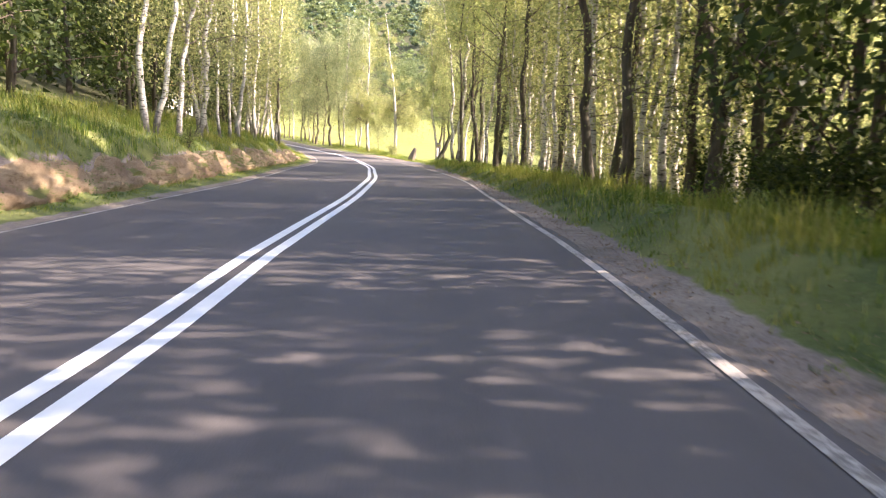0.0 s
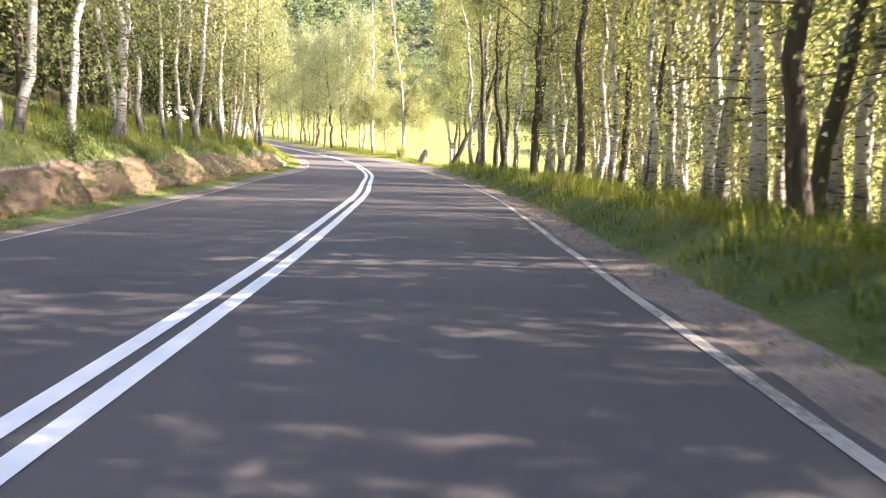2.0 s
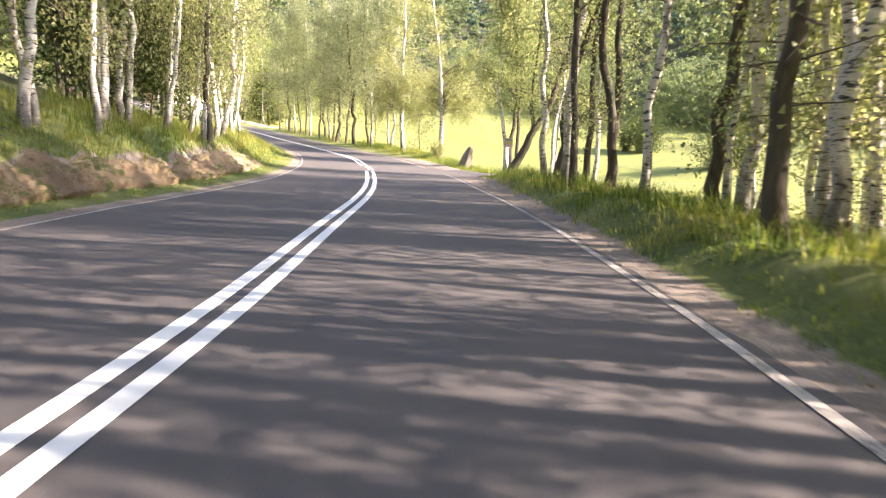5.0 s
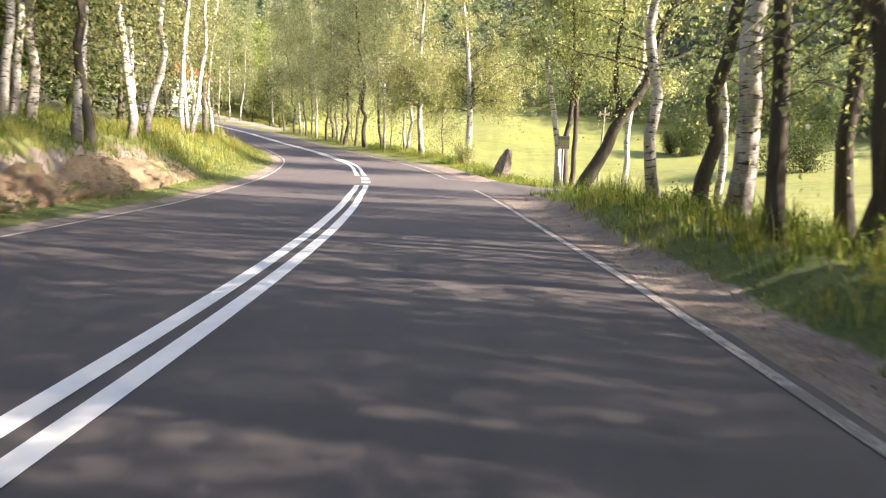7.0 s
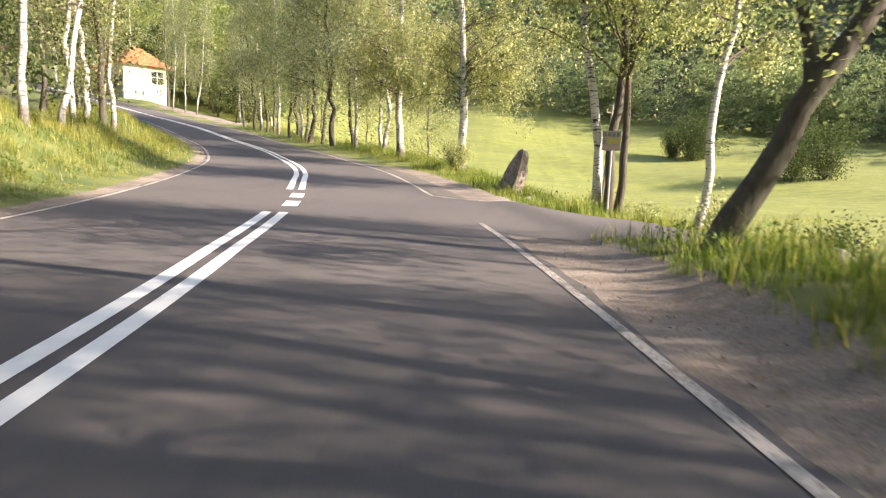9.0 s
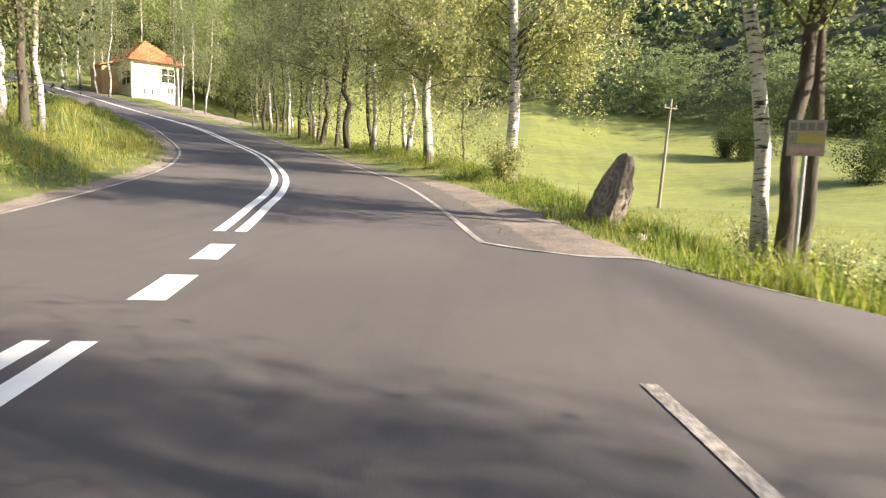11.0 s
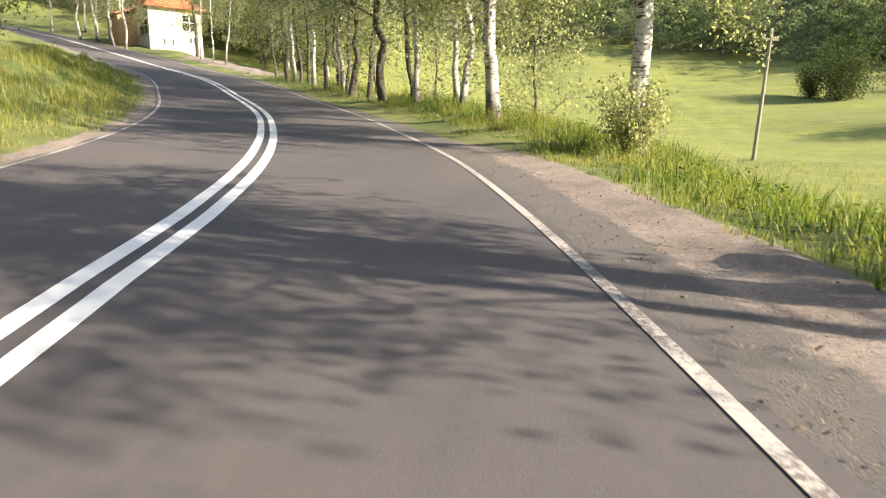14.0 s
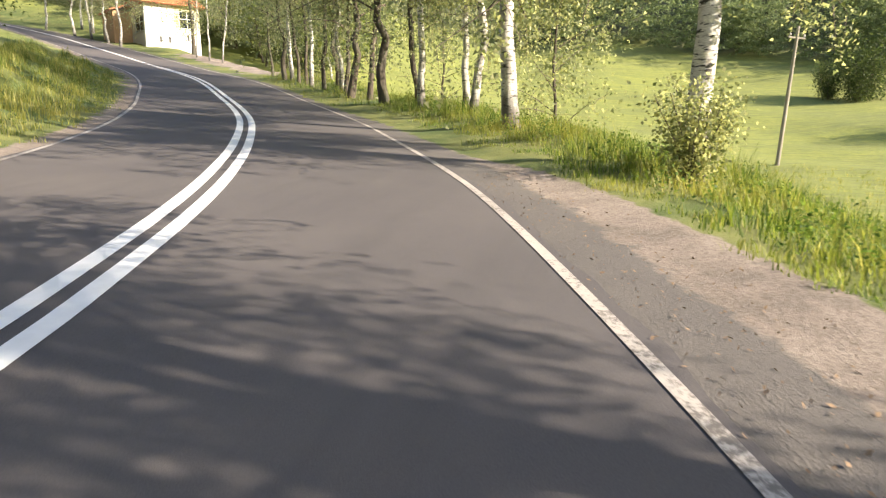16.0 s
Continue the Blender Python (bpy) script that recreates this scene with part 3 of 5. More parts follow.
def marking(name, s0, s1, u0, u1, mat, label):
    v, f = ribbon(s0, s1, u0, u1, 0.006, 0.25)
    return tagged(new(name, mesh_of(name, v, f, mat)), label, "road marking", kind="structure")


def drift(s):
    """How the painted lines wander off the middle."""
    return float(np.interp(s, [0, 2.9, 9, 13, 22.5, 30, 36, 39.5, 42, 45.4, 50, 52.2, 54, 56, 60, 64], [-0.01, -0.1, -0.09, -0.078, 0.02, 0.04, 0.05, 0.0, -0.05, -0.05, -0.03, -0.03, 0.035, 0.04, 0.0, 0.0]))


JUNCTION_A, JUNCTION_B = 45.4, 49.65
for a, b in ((-40, JUNCTION_A), (JUNCTION_B, 93.5)):
    for u in (-0.126, 0.126):
        def left(s, u=u):
            return u - 0.071 + drift(s)
        def right(s, u=u):
            return u + 0.071 + drift(s)
        marking("centre_line", a, b, left, right, LINE_PAINT, "solid white line of the double centre marking")
for a in (46.35, 47.9):
    marking("centre_dash", a, a + 0.85, -0.06, 0.20, LINE_PAINT, "short broad white dash between the double lines")
marking("centre_line", 97.5, 165, -0.1, 0.1, LINE_PAINT, "solid white line far up the road")
for a in (93.9, 95.15, 96.4):
    marking("centre_dash", a, a + 0.75, -0.12, 0.12, LINE_PAINT, "short broad white dash between the double lines")
marking("edge_line", -40, 44.9, lambda s: half_right(s) - 0.045, lambda s: half_right(s) + 0.045, EDGE_PAINT, "worn faded edge line of the road")
marking("edge_line", 49.3, 150, lambda s: half_right(s) - 0.043, lambda s: half_right(s) + 0.043, EDGE_PAINT, "worn faded edge line of the road")
marking("edge_line", -40, 150, lambda s: -half_left(s) - 0.045, lambda s: -half_left(s) + 0.04, EDGE_PAINT, "worn faded edge line of the road")


def mouth_line():
    """The edge line's turn into the side road."""
    s, p = spline(FAR_KERB[:6], 0.2)
    d = np.gradient(p[:, :2], axis=0)
    d /= np.linalg.norm(d, axis=1)[:, None]
    side = np.stack([d[:, 1], -d[:, 0]], 1) * 0.04
    a, b = p[:, :2] - side, p[:, :2] + side
    n = len(s)
    v = np.concatenate([np.stack([q[:, 0], q[:, 1], height(q[:, 0], q[:, 1], False) + 0.011], 1) for q in (a, b)])
    tagged(new("edge_line", mesh_of("edge_line", v, [(i, n + i, n + i + 1, i + 1) for i in range(n - 1)], EDGE_PAINT)), "worn edge line turning into the side road", "road marking", kind="structure")


mouth_line()


def earth_bank():
    """The raw cut of the bank: clods, stones and runnels standing out of the slope."""
    s, k = np.arange(-6, 49, 0.11), np.linspace(0, 1, 30)
    S, K = np.meshgrid(s, k)
    S, K = S.ravel(), K.ravel()
    e = bank_foot(S) - 0.05 + (bank_top(S) + 0.02 - bank_foot(S)) * K
    off = -(half_left(S) + e)
    x = np.interp(S, RUN, LINE[:, 0]) + off * np.interp(S, RUN, RIGHT[:, 0])
    y = np.interp(S, RUN, LINE[:, 1]) + off * np.interp(S, RUN, RIGHT[:, 1])
    z = height(x, y)
    lump = np.array([noise.noise((a * 0.9, b * 0.9, c * 0.7)) * 0.06 + noise.noise((a * 2.4, b * 2.4, c * 1.2)) * 0.06 + abs(noise.noise((a * 5, b * 5, c * 4))) * 0.20 + abs(noise.noise((a * 11, b * 11, c * 9))) * 0.16 for a, b, c in zip(x, y, z)])
    show = smooth(0, 0.18, K) * smooth(0.66, 0.42, K) * smooth(48.5, 41, S)
    ragged = np.array([noise.noise((a * 0.35, 3.0, b * 0.35)) for a, b in zip(S, K)])
    push = (0.10 + lump) * show - 0.09 * (1 - show) - 0.11 * smooth(0.05, 0.45, ragged + np.clip((S - 36) / 30, 0, 1))
    nx, ny = np.interp(S, RUN, RIGHT[:, 0]), np.interp(S, RUN, RIGHT[:, 1])
    v = np.stack([x + nx * push * 0.9, y + ny * push * 0.9, z + push * 0.55], 1)
    w, h = len(s), len(k)
    f = [(j * w + i, j * w + i + 1, (j + 1) * w + i + 1, (j + 1) * w + i) for j in range(h - 1) for i in range(w - 1)]
    tagged(new("earth_bank", mesh_of("earth_bank", v, f, SOIL, True)), "raw tan earth cut of the roadside bank with clods", "earth bank", kind="structure")


earth_bank()

# ---- trees ----
def leaves(centres, spread, count, size, rng, droop=0.0, plain=False):
    """Many small leaves round the centres, each a four-cornered blade, or three-cornered where plain."""
    pick = rng.integers(0, len(centres), count)
    p = centres[pick] + rng.normal(0, 1, (count, 3)) * spread
    p[:, 2] -= droop * np.abs(rng.normal(0, 1, count))
    d = rng.normal(0, 1, (count, 3))
    d[:, 2] -= 0.5
    d /= np.linalg.norm(d, axis=1)[:, None]
    w = np.cross(d, rng.normal(0, 1, (count, 3)))
    w /= np.linalg.norm(w, axis=1)[:, None] + 1e-9
    k = size * rng.uniform(0.65, 1.35, count)[:, None]
    if plain:
        v = np.stack([p - w * k * 0.36, p + w * k * 0.36, p + d * k], 1).reshape(-1, 3)
        return v, [(3 * i, 3 * i + 1, 3 * i + 2) for i in range(count)]
    v = np.stack([p, p + d * k * 0.45 + w * k * 0.36, p + d * k, p + d * k * 0.45 - w * k * 0.36], 1).reshape(-1, 3)
    return v, [(4 * i, 4 * i + 1, 4 * i + 2, 4 * i + 3) for i in range(count)]


def tree(name, seed, tall, thick, bark, leaf, crown_from, reach, count, size, wobble=0.25, droop=0.5, limbs=22, label="", category="tree", twigs=2, bend=None, fork=None, stout=0.32, hang=0.25, strands=0, spread=None, low=1.0, dead=0, boughs=(), cap=1):
    """A tapered, wavering trunk with limbs, and a crown of single leaves with gaps in it."""
    rng = np.random.default_rng(seed)
    root = tagged(new(name), label, category)
    k = np.linspace(0, 1, 22)
    walk_x, walk_y = np.cumsum(rng.normal(0, wobble * tall / 120, 22)), np.cumsum(rng.normal(0, wobble * tall / 120, 22))
    walk_x, walk_y = walk_x - walk_x[0], walk_y - walk_y[0]
    spine = np.stack([walk_x, walk_y, k * tall], 1)
    if bend:
        spine[:, 0] += np.interp(k * tall, [h for h, d in bend], [d for h, d in bend])
    spine[0, 2] = -0.35
    girth = thick * (1 - 0.9 * k**0.85) * (1 + 0.32 * np.exp(-k * tall / 0.3)) + 0.008
    pieces, centres = [tube(spine, girth, 10) if twigs > 1 else tube(spine[::3], girth[::3], 6)], []
    if fork:
        up = np.array([(d, 0.1 * i, h) for i, (h, d) in enumerate(fork)])
        pieces.append(tube(up, np.linspace(0.72, 0.12, len(up)) * np.interp(fork[0][0] / tall, k, girth), 8))
        centres += [p + rng.normal(0, 0.5, 3) for p in up[2:] for _ in range(4)]
    for i in range(limbs):
        h = crown_from + (0.97 - crown_from) * ((i + rng.uniform(0, 1)) / limbs)**low
        base = np.array([np.interp(h, k, spine[:, j]) for j in range(3)])
        turn, rise = rng.uniform(0, 2 * math.pi), rng.uniform(0.35, 0.95)
        long = reach * (1.15 - h) * rng.uniform(0.6, 1.25)
        m = np.linspace(0, 1, 7)
        way = np.stack([np.cos(turn) * m, np.sin(turn) * m, rise * m - droop * m**2], 1) * long
        way += np.cumsum(rng.normal(0, 0.035 * long, (7, 3)), axis=0) * m[:, None]
        r0 = max(0.012, np.interp(h, k, girth) * stout)
        pieces.append(tube((base + way)[::1 if twigs > 1 else 2], (r0 * (1 - 0.85 * m))[::1 if twigs > 1 else 2], 4))
        centres += [base + way[j] for j in (3, 4, 5, 6)] * (cap if h > 0.52 else 1)
        for _ in range(twigs):
            j = rng.integers(2, 6)
            twig = way[j] + np.stack([rng.normal(0, 0.3) * m, rng.normal(0, 0.3) * m, rng.normal(0.05, 0.25) * m - 0.6 * droop * m**2], 1) * long
            pieces.append(tube(base + twig[::2], 0.35 * r0 * (1 - 0.8 * m[::2]) + 0.003, 3))
            centres += [base + twig[j] for j in (3, 5, 6)] * (cap if h > 0.52 else 1)
        for _ in range(strands):
            j = rng.integers(2, 7)
            top, fall = base + way[j], rng.uniform(0.2, 0.85) * (1.1 - h)
            line = top + np.stack([rng.normal(0, 0.12) * m, rng.normal(0, 0.12) * m, -fall * m], 1)
            pieces.append(tube(line[::2], 0.004 * (1 - 0.5 * m[::2]), 3))
            centres += list(line[1:])
    for turn, h0, long, rise in boughs:
        base = np.array([np.interp(h0 / tall, k, spine[:, j]) for j in range(3)])
        m = np.linspace(0, 1, 9)
        way = np.stack([np.cos(radians(turn)) * m * long, np.sin(radians(turn)) * m * long, rise * np.sin(m * 2.2)], 1) + np.cumsum(rng.normal(0, 0.03 * long, (9, 3)), axis=0) * m[:, None]
        pieces.append(tube(base + way, 0.045 * (1 - 0.85 * m), 5))
        for _ in range(26):
            j = rng.integers(2, 9)
            fall = rng.uniform(0.3, 1.35)
            line = base + way[j] + rng.normal(0, 0.22, 3) + np.stack([rng.normal(0, 0.15) * m, rng.normal(0, 0.15) * m, -fall * m], 1)
            pieces.append(tube(line[::2], 0.004 * (1 - 0.5 * m[::2]), 3))
            centres += list(line) * 2
    for i in range(dead):
        h = rng.uniform(0.12, crown_from + 0.12)
        base = np.array([np.interp(h, k, spine[:, j]) for j in range(3)])
        turn, rise, long = rng.uniform(0, 2 * math.pi), rng.uniform(-0.1, 0.6), reach * rng.uniform(0.2, 0.55)
        m = np.linspace(0, 1, 6)
        way = np.stack([np.cos(turn) * m, np.sin(turn) * m, rise * m - 0.25 * m**2], 1) * long + np.cumsum(rng.normal(0, 0.045 * long, (6, 3)), axis=0) * m[:, None]
        r0 = rng.uniform(0.008, 0.02)
        pieces.append(tube(base + way, r0 * (1 - 0.8 * m), 3))
        for _ in range(3):
            j = rng.integers(2, 5)
            side = way[j] + np.stack([rng.normal(0, 0.3) * m, rng.normal(0, 0.3) * m, rng.normal(0, 0.25) * m], 1) * long
            pieces.append(tube(base + side[::2], 0.4 * r0 * (1 - 0.6 * m[::2]) + 0.002, 3))
            centres += [base + side[5]]
    v, f = join(pieces)
    me = mesh_of("trunk", v, f, [bark, TWIG], True)
    stem = sum(len(p[1]) for p in pieces[:2 if fork else 1])
    me.polygons.foreach_set("material_index", [0] * stem + [1] * (len(f) - stem))
    part("trunk", me, bark, root)
    v, f = leaves(np.array(centres), spread or 0.20 + 0.05 * reach, count, size, rng, hang * droop, True)
    part("crown", mesh_of("crown", v, f, leaf), leaf, root)
    return root


BIRCH = "white-barked birch with black patches and light green leaves"
ALDER = "dark-barked slender tree with bright green leaves"
kinds = {"r": [], "q": [], "f": [], "g": [], "b": [], "d": [], "y": [], "B": [], "D": [], "H": [], "n": [], "m": [], "s": []}
for i in range(6):
    kinds["b"].append(tree("birch_tree", 10 + i, 12.5 + 0.8 * (i % 3), 0.115, BIRCH_BARK, BIRCH_LEAF, (0.26, 0.34, 0.2)[i % 3], 2.8, 4600, 0.105, 0.85, 0.48, label=BIRCH, dead=9))
for i in range(2):
    kinds["d"].append(tree("alder_tree", 30 + i, 11 + 0.9 * (i % 3), 0.14, DARK_BARK, DARK_LEAF, (0.3, 0.24, 0.36)[i % 3], 2.7, 4400, 0.107, 0.85, 0.15, label=ALDER, dead=10))
for i in range(3):
    kinds["r"].append(tree("birch_tree", 150 + i, 12.5 + 0.8 * i, 0.115, BIRCH_BARK, ROW_LEAF, (0.2, 0.26, 0.23)[i], 3.5, 9500, 0.108, 0.85, 0.5, 30, label=BIRCH, dead=5))
    kinds["q"].append(tree("alder_tree", 155 + i, 11 + 0.9 * i, 0.14, DARK_BARK, ROW_LEAF, (0.24, 0.2, 0.28)[i], 3.5, 9500, 0.108, 0.9, 0.2, 30, label=ALDER, dead=5))
# cap packs extra leaves into unseen crown tops to shade road and left bank
for i in range(4):
    kinds["f"].append(tree("birch_tree", 130 + i, 12.5 + 0.8 * (i % 3), 0.115, BIRCH_BARK, BIRCH_LEAF, (0.36, 0.42)[i % 2], 2.8, 10000, 0.076, 0.9, 0.48, 26, label=BIRCH, dead=12, cap=3))
    kinds["g"].append(tree("alder_tree", 140 + i, 11 + 0.9 * (i % 3), 0.14, DARK_BARK, DARK_LEAF, (0.38, 0.34)[i % 2], 2.8, 10000, 0.077, 1.0, 0.15, 26, label=ALDER, dead=14, cap=3))
for i in range(3):
    kinds["y"].append(tree("young_tree", 50 + i, 6.0 + i, 0.05, DARK_BARK, BIRCH_LEAF, 0.08, 2.4, 4600, 0.098, 0.8, 0.25, 22, twigs=2, label="thin leafy young tree of the wood's undergrowth"))
for i in range(4):
    kinds["B"].append(tree("birch_tree", 70 + i, 12.5 + 0.8 * (i % 3), 0.12, BIRCH_BARK, BIRCH_LEAF, (0.14, 0.24)[i % 2], 3.0, 4200, 0.12, 0.7, 0.5, 15, label=BIRCH, twigs=1, dead=6))
    # leaves darkened in colour to stand for the shaded slope
    kinds["H"].append(tree("shade_dark_tree", 90 + i, 8.5 + 0.9 * (i % 3), 0.10, DARK_BARK, DARK_SHADE_LEAF, (0.06, 0.12)[i % 2], 3.2, 2400, 0.185, 0.6, 0.2, 16, label="leafy tree with green leaves coloured darker for shade", twigs=1))
    kinds["D"].append(tree("alder_tree", 80 + i, 11.5 + 0.8 * (i % 3), 0.12, DARK_BARK, DARK_LEAF, (0.12, 0.22)[i % 2], 3.0, 4200, 0.12, 0.7, 0.15, 15, label=ALDER, twigs=1, dead=6))
for i in range(4):
    kinds["s"].append(tree("birch_tree", 120 + i, 10.5 + i % 3, 0.075 + 0.012 * i, BIRCH_BARK, BIRCH_LEAF, 0.36, 1.9, 3500, 0.075, 1.0, 0.3, 12, label="slender birch of the wood below the road", twigs=1, dead=7))
kinds["n"].append(tree("birch_tree", 110, 13.0, 0.115, BIRCH_BARK, BIRCH_LEAF, 0.29, 2.8, 15000, 0.075, 0.7, 0.4, 26, label=BIRCH, strands=3, spread=0.16))
kinds["m"].append(tree("alder_tree", 111, 12.0, 0.14, DARK_BARK, DARK_LEAF, 0.29, 2.8, 15000, 0.078, 0.6, 0.1, 26, label=ALDER, spread=0.22))
used = {k: 0 for k in kinds}
stand = ["birches along the top of the bank"]


def plant(kind, x, y, thick=None, lean=0.0, away=0.0, tall=1.0, turn=None):
    """A tree at a place. lean: degrees to the right; away: degrees ahead."""
    i = used[kind]
    used[kind] += 1
    ob = kinds[kind][i % len(kinds[kind])]
    wide = (thick / {"b": 0.13, "d": 0.17, "r": 0.13, "q": 0.17, "f": 0.13, "g": 0.17, "n": 0.13, "m": 0.17}[kind]) if thick else 1.0
    turn = turn if turn is not None else i * 77
    m = pose(x, y, spot(x, y) - 0.03) @ pose(0, 0, 0, -away, 0, 0) @ pose(0, 0, 0, 0, lean, 0) @ pose(0, 0, 0, 0, 0, turn) @ Matrix.Diagonal((0.35 + 0.65 * wide, 0.35 + 0.65 * wide, tall, 1))
    if i < len(kinds[kind]):
        ob.matrix_basis = m
        return tagged(ob, group=stand[0])
    return tagged(copy_thing(ob, m), group=stand[0])


# along the top of the cut bank
for x, y, r, lean, away in (
        (-9.5, 21.3, 0.13, 1, 2), (-9.4, 21.7, 0.10, 5, -2), (-9.35, 23.65, 0.10, 6, 2), (-9.75, 26.0, 0.13, 9, 0), (-9.6, 26.4, 0.09, -6, 0), (-9.85, 27.2, 0.08, 3, 3),
        (-10.5, 29.7, 0.09, -4, 2), (-10.45, 31.3, 0.08, -1, 0), (-10.3, 32.2, 0.09, 5, 0), (-10.65, 34.7, 0.13, 3, -2), (-10.8, 35.3, 0.12, 0, 3), (-10.4, 36.9, 0.11, 2, 0),
        (-10.7, 37.5, 0.11, -1, 2), (-10.9, 38.1, 0.10, 1, 4), (-12.2, 41.2, 0.12, 2, 0), (-12.6, 41.9, 0.12, 4, 2), (-11.8, 42.8, 0.11, 6, 0), (-12.3, 43.6, 0.10, 5, 3),
        (-12.7, 44.6, 0.12, 8, 0), (-12.4, 45.6, 0.11, 7, 2), (-11.0, 43.8, 0.11, 1, 0), (-12.5, 48.0, 0.12, 2, 0), (-12.45, 48.7, 0.14, 5, 0), (-15.4, 52.7, 0.12, 1, 0),
        (-14.2, 54.0, 0.10, 4, 0), (-15.3, 56.7, 0.12, 3, 0), (-17.3, 60.2, 0.13, 2, 0), (-17.6, 61.0, 0.11, -4, 0), (-17.0, 61.9, 0.12, 5, 0), (-20.5, 62.0, 0.12, 0, 2)):
    plant("b", x, y, r, lean, away)
plant("d", -10.9, 44.1, 0.10, 0)
plant("d", -17.2, 61.5, 0.13, -6)
# along the right verge
stand[0] = "trees along the right verge"
for kind, x, y, r, lean, away in (
        ("g", 4.9, 12.1, 0.14, -2, 0), ("g", 5.2, 12.4, 0.15, 1, 0), ("g", 5.45, 12.3, 0.14, 5, 0), ("g", 5.7, 12.6, 0.14, 15, 0), ("g", 5.9, 12.5, 0.12, 27, 4), ("g", 4.9, 13.1, 0.12, -1, 0),
        ("g", 3.4, 13.1, 0.14, 3, 0), ("g", 3.3, 14.6, 0.14, -4, 0), ("g", 4.2, 16.0, 0.12, 2, 0), ("f", 4.6, 16.6, 0.10, 1, 0),
        ("f", 5.4, 24.6, 0.12, 1, 0), ("f", 4.9, 23.9, 0.16, 4, 0), ("g", 2.85, 25.4, 0.14, 3, 0), ("f", 3.9, 27.6, 0.12, 2, 0), ("g", 3.7, 21.8, 0.08, 9, 0), ("f", 4.4, 20.2, 0.09, 2, 0),
        ("g", 2.4, 29.4, 0.18, 5, 0), ("f", 3.1, 29.9, 0.13, 5, 0), ("g", 2.95, 33.2, 0.16, 1, 0), ("f", 3.2, 33.0, 0.10, 3, 0), ("f", 4.6, 36.0, 0.11, 4, 0), ("f", 4.9, 32.0, 0.10, -2, 0),
        ("f", 2.25, 36.3, 0.12, 2, 0), ("g", 1.75, 38.3, 0.15, 1, 0), ("g", 2.3, 39.6, 0.13, 2, 0), ("g", 1.05, 38.5, 0.12, 3, 0), ("f", 0.9, 39.5, 0.135, 5, 0), ("g", 0.85, 40.9, 0.14, 11, 0),
        ("g", 1.7, 42.1, 0.12, 6, 0), ("f", 0.75, 43.6, 0.13, -3, 0), ("f", 2.8, 47.0, 0.12, 3, 0), ("n", 1.5, 54.9, 0.12, 6, 0),
        ("n", -0.45, 56.2, 0.16, -1, 0), ("m", -0.3, 55.9, 0.14, 2, 0), ("m", -0.05, 56.1, 0.13, 4, 0)):
    plant(kind, x, y, r, lean, away, 1.05)
leaning = tree("alder_tree", 41, 8.0, 0.155, DARK_BARK, DARK_LEAF, 0.34, 3.6, 14000, 0.062, 0.4, 0.1, 24, label="dark tree leaning steeply from the verge, forked trunk",
               bend=[(0, 0), (0.25, 0.2), (0.5, 0.38), (1.0, 0.68), (1.75, 1.02), (2.2, 1.35), (2.7, 1.68), (4.5, 2.3), (8, 3.0)], fork=[(1.7, 1.0), (2.1, 1.02), (2.6, 0.94), (3.5, 1.0), (5.0, 1.2), (6.5, 1.3)])
leaning.matrix_basis = pose(-0.62, 46.5, spot(-0.62, 46.5))
weeping = tree("birch_tree", 47, 13.5, 0.17, BIRCH_BARK, BIRCH_LEAF, 0.2, 3.3, 42000, 0.07, 0.4, 0.5, 44, label="tall birch with long drooping leafy branches beside the bush", stout=0.2, strands=9, spread=0.11, low=1.7,
               boughs=[(-170, 3.6, 2.6, 0.9), (-150, 4.4, 2.9, 1.0), (150, 3.9, 2.4, 0.8), (-20, 3.4, 2.2, 0.8), (20, 4.2, 2.6, 0.9), (-100, 4.8, 2.2, 0.9), (-190, 5.2, 3.0, 1.0)])
weeping.matrix_basis = pose(-4.65, 64.4, spot(-4.65, 64.4), 0, 4, 200)
tagged(copy_thing(weeping, pose(-7.75, 68.9, spot(-7.75, 68.9), 0, 1, 80)), label="tall white birch with drooping leafy branches at the verge")
# the row along the outside of the bend
stand[0] = "row of trees along the bend"
for kind, x, y, r, lean in (
        ("r", -9.1, 71.4, 0.12, 3), ("r", -9.5, 73.2, 0.11, 3), ("r", -11.0, 73.7, 0.11, 1), ("q", -12.8, 75.9, 0.20, 0), ("q", -11.6, 75.5, 0.09, -1), ("q", -14.0, 77.6, 0.10, 2),
        ("q", -15.0, 78.3, 0.15, 5), ("q", -15.5, 79.2, 0.14, 3), ("r", -16.1, 80.4, 0.11, 0), ("q", -17.3, 81.4, 0.13, 2), ("q", -17.0, 82.2, 0.10, -2), ("r", -18.7, 83.1, 0.11, 0), ("q", -19.4, 84.2, 0.12, -1),
        ("q", -20.2, 85.0, 0.11, 1), ("r", -21.0, 86.0, 0.11, 0), ("q", -21.8, 86.9, 0.11, -1), ("q", -23.6, 89.0, 0.1, 0), ("r", -31.0, 96.2, 0.04, 8), ("r", -32.6, 97.2, 0.04, 0), ("r", -34.5, 98.6, 0.04, 2),
        ("r", -44.0, 102.6, 0.12, 1), ("r", -46.5, 104.4, 0.12, -1), ("r", -49.5, 106.0, 0.13, 1), ("r", -52.5, 107.5, 0.14, 0), ("r", -58.5, 110.5, 0.13, 0)):
    plant(kind, x, y, r, lean)


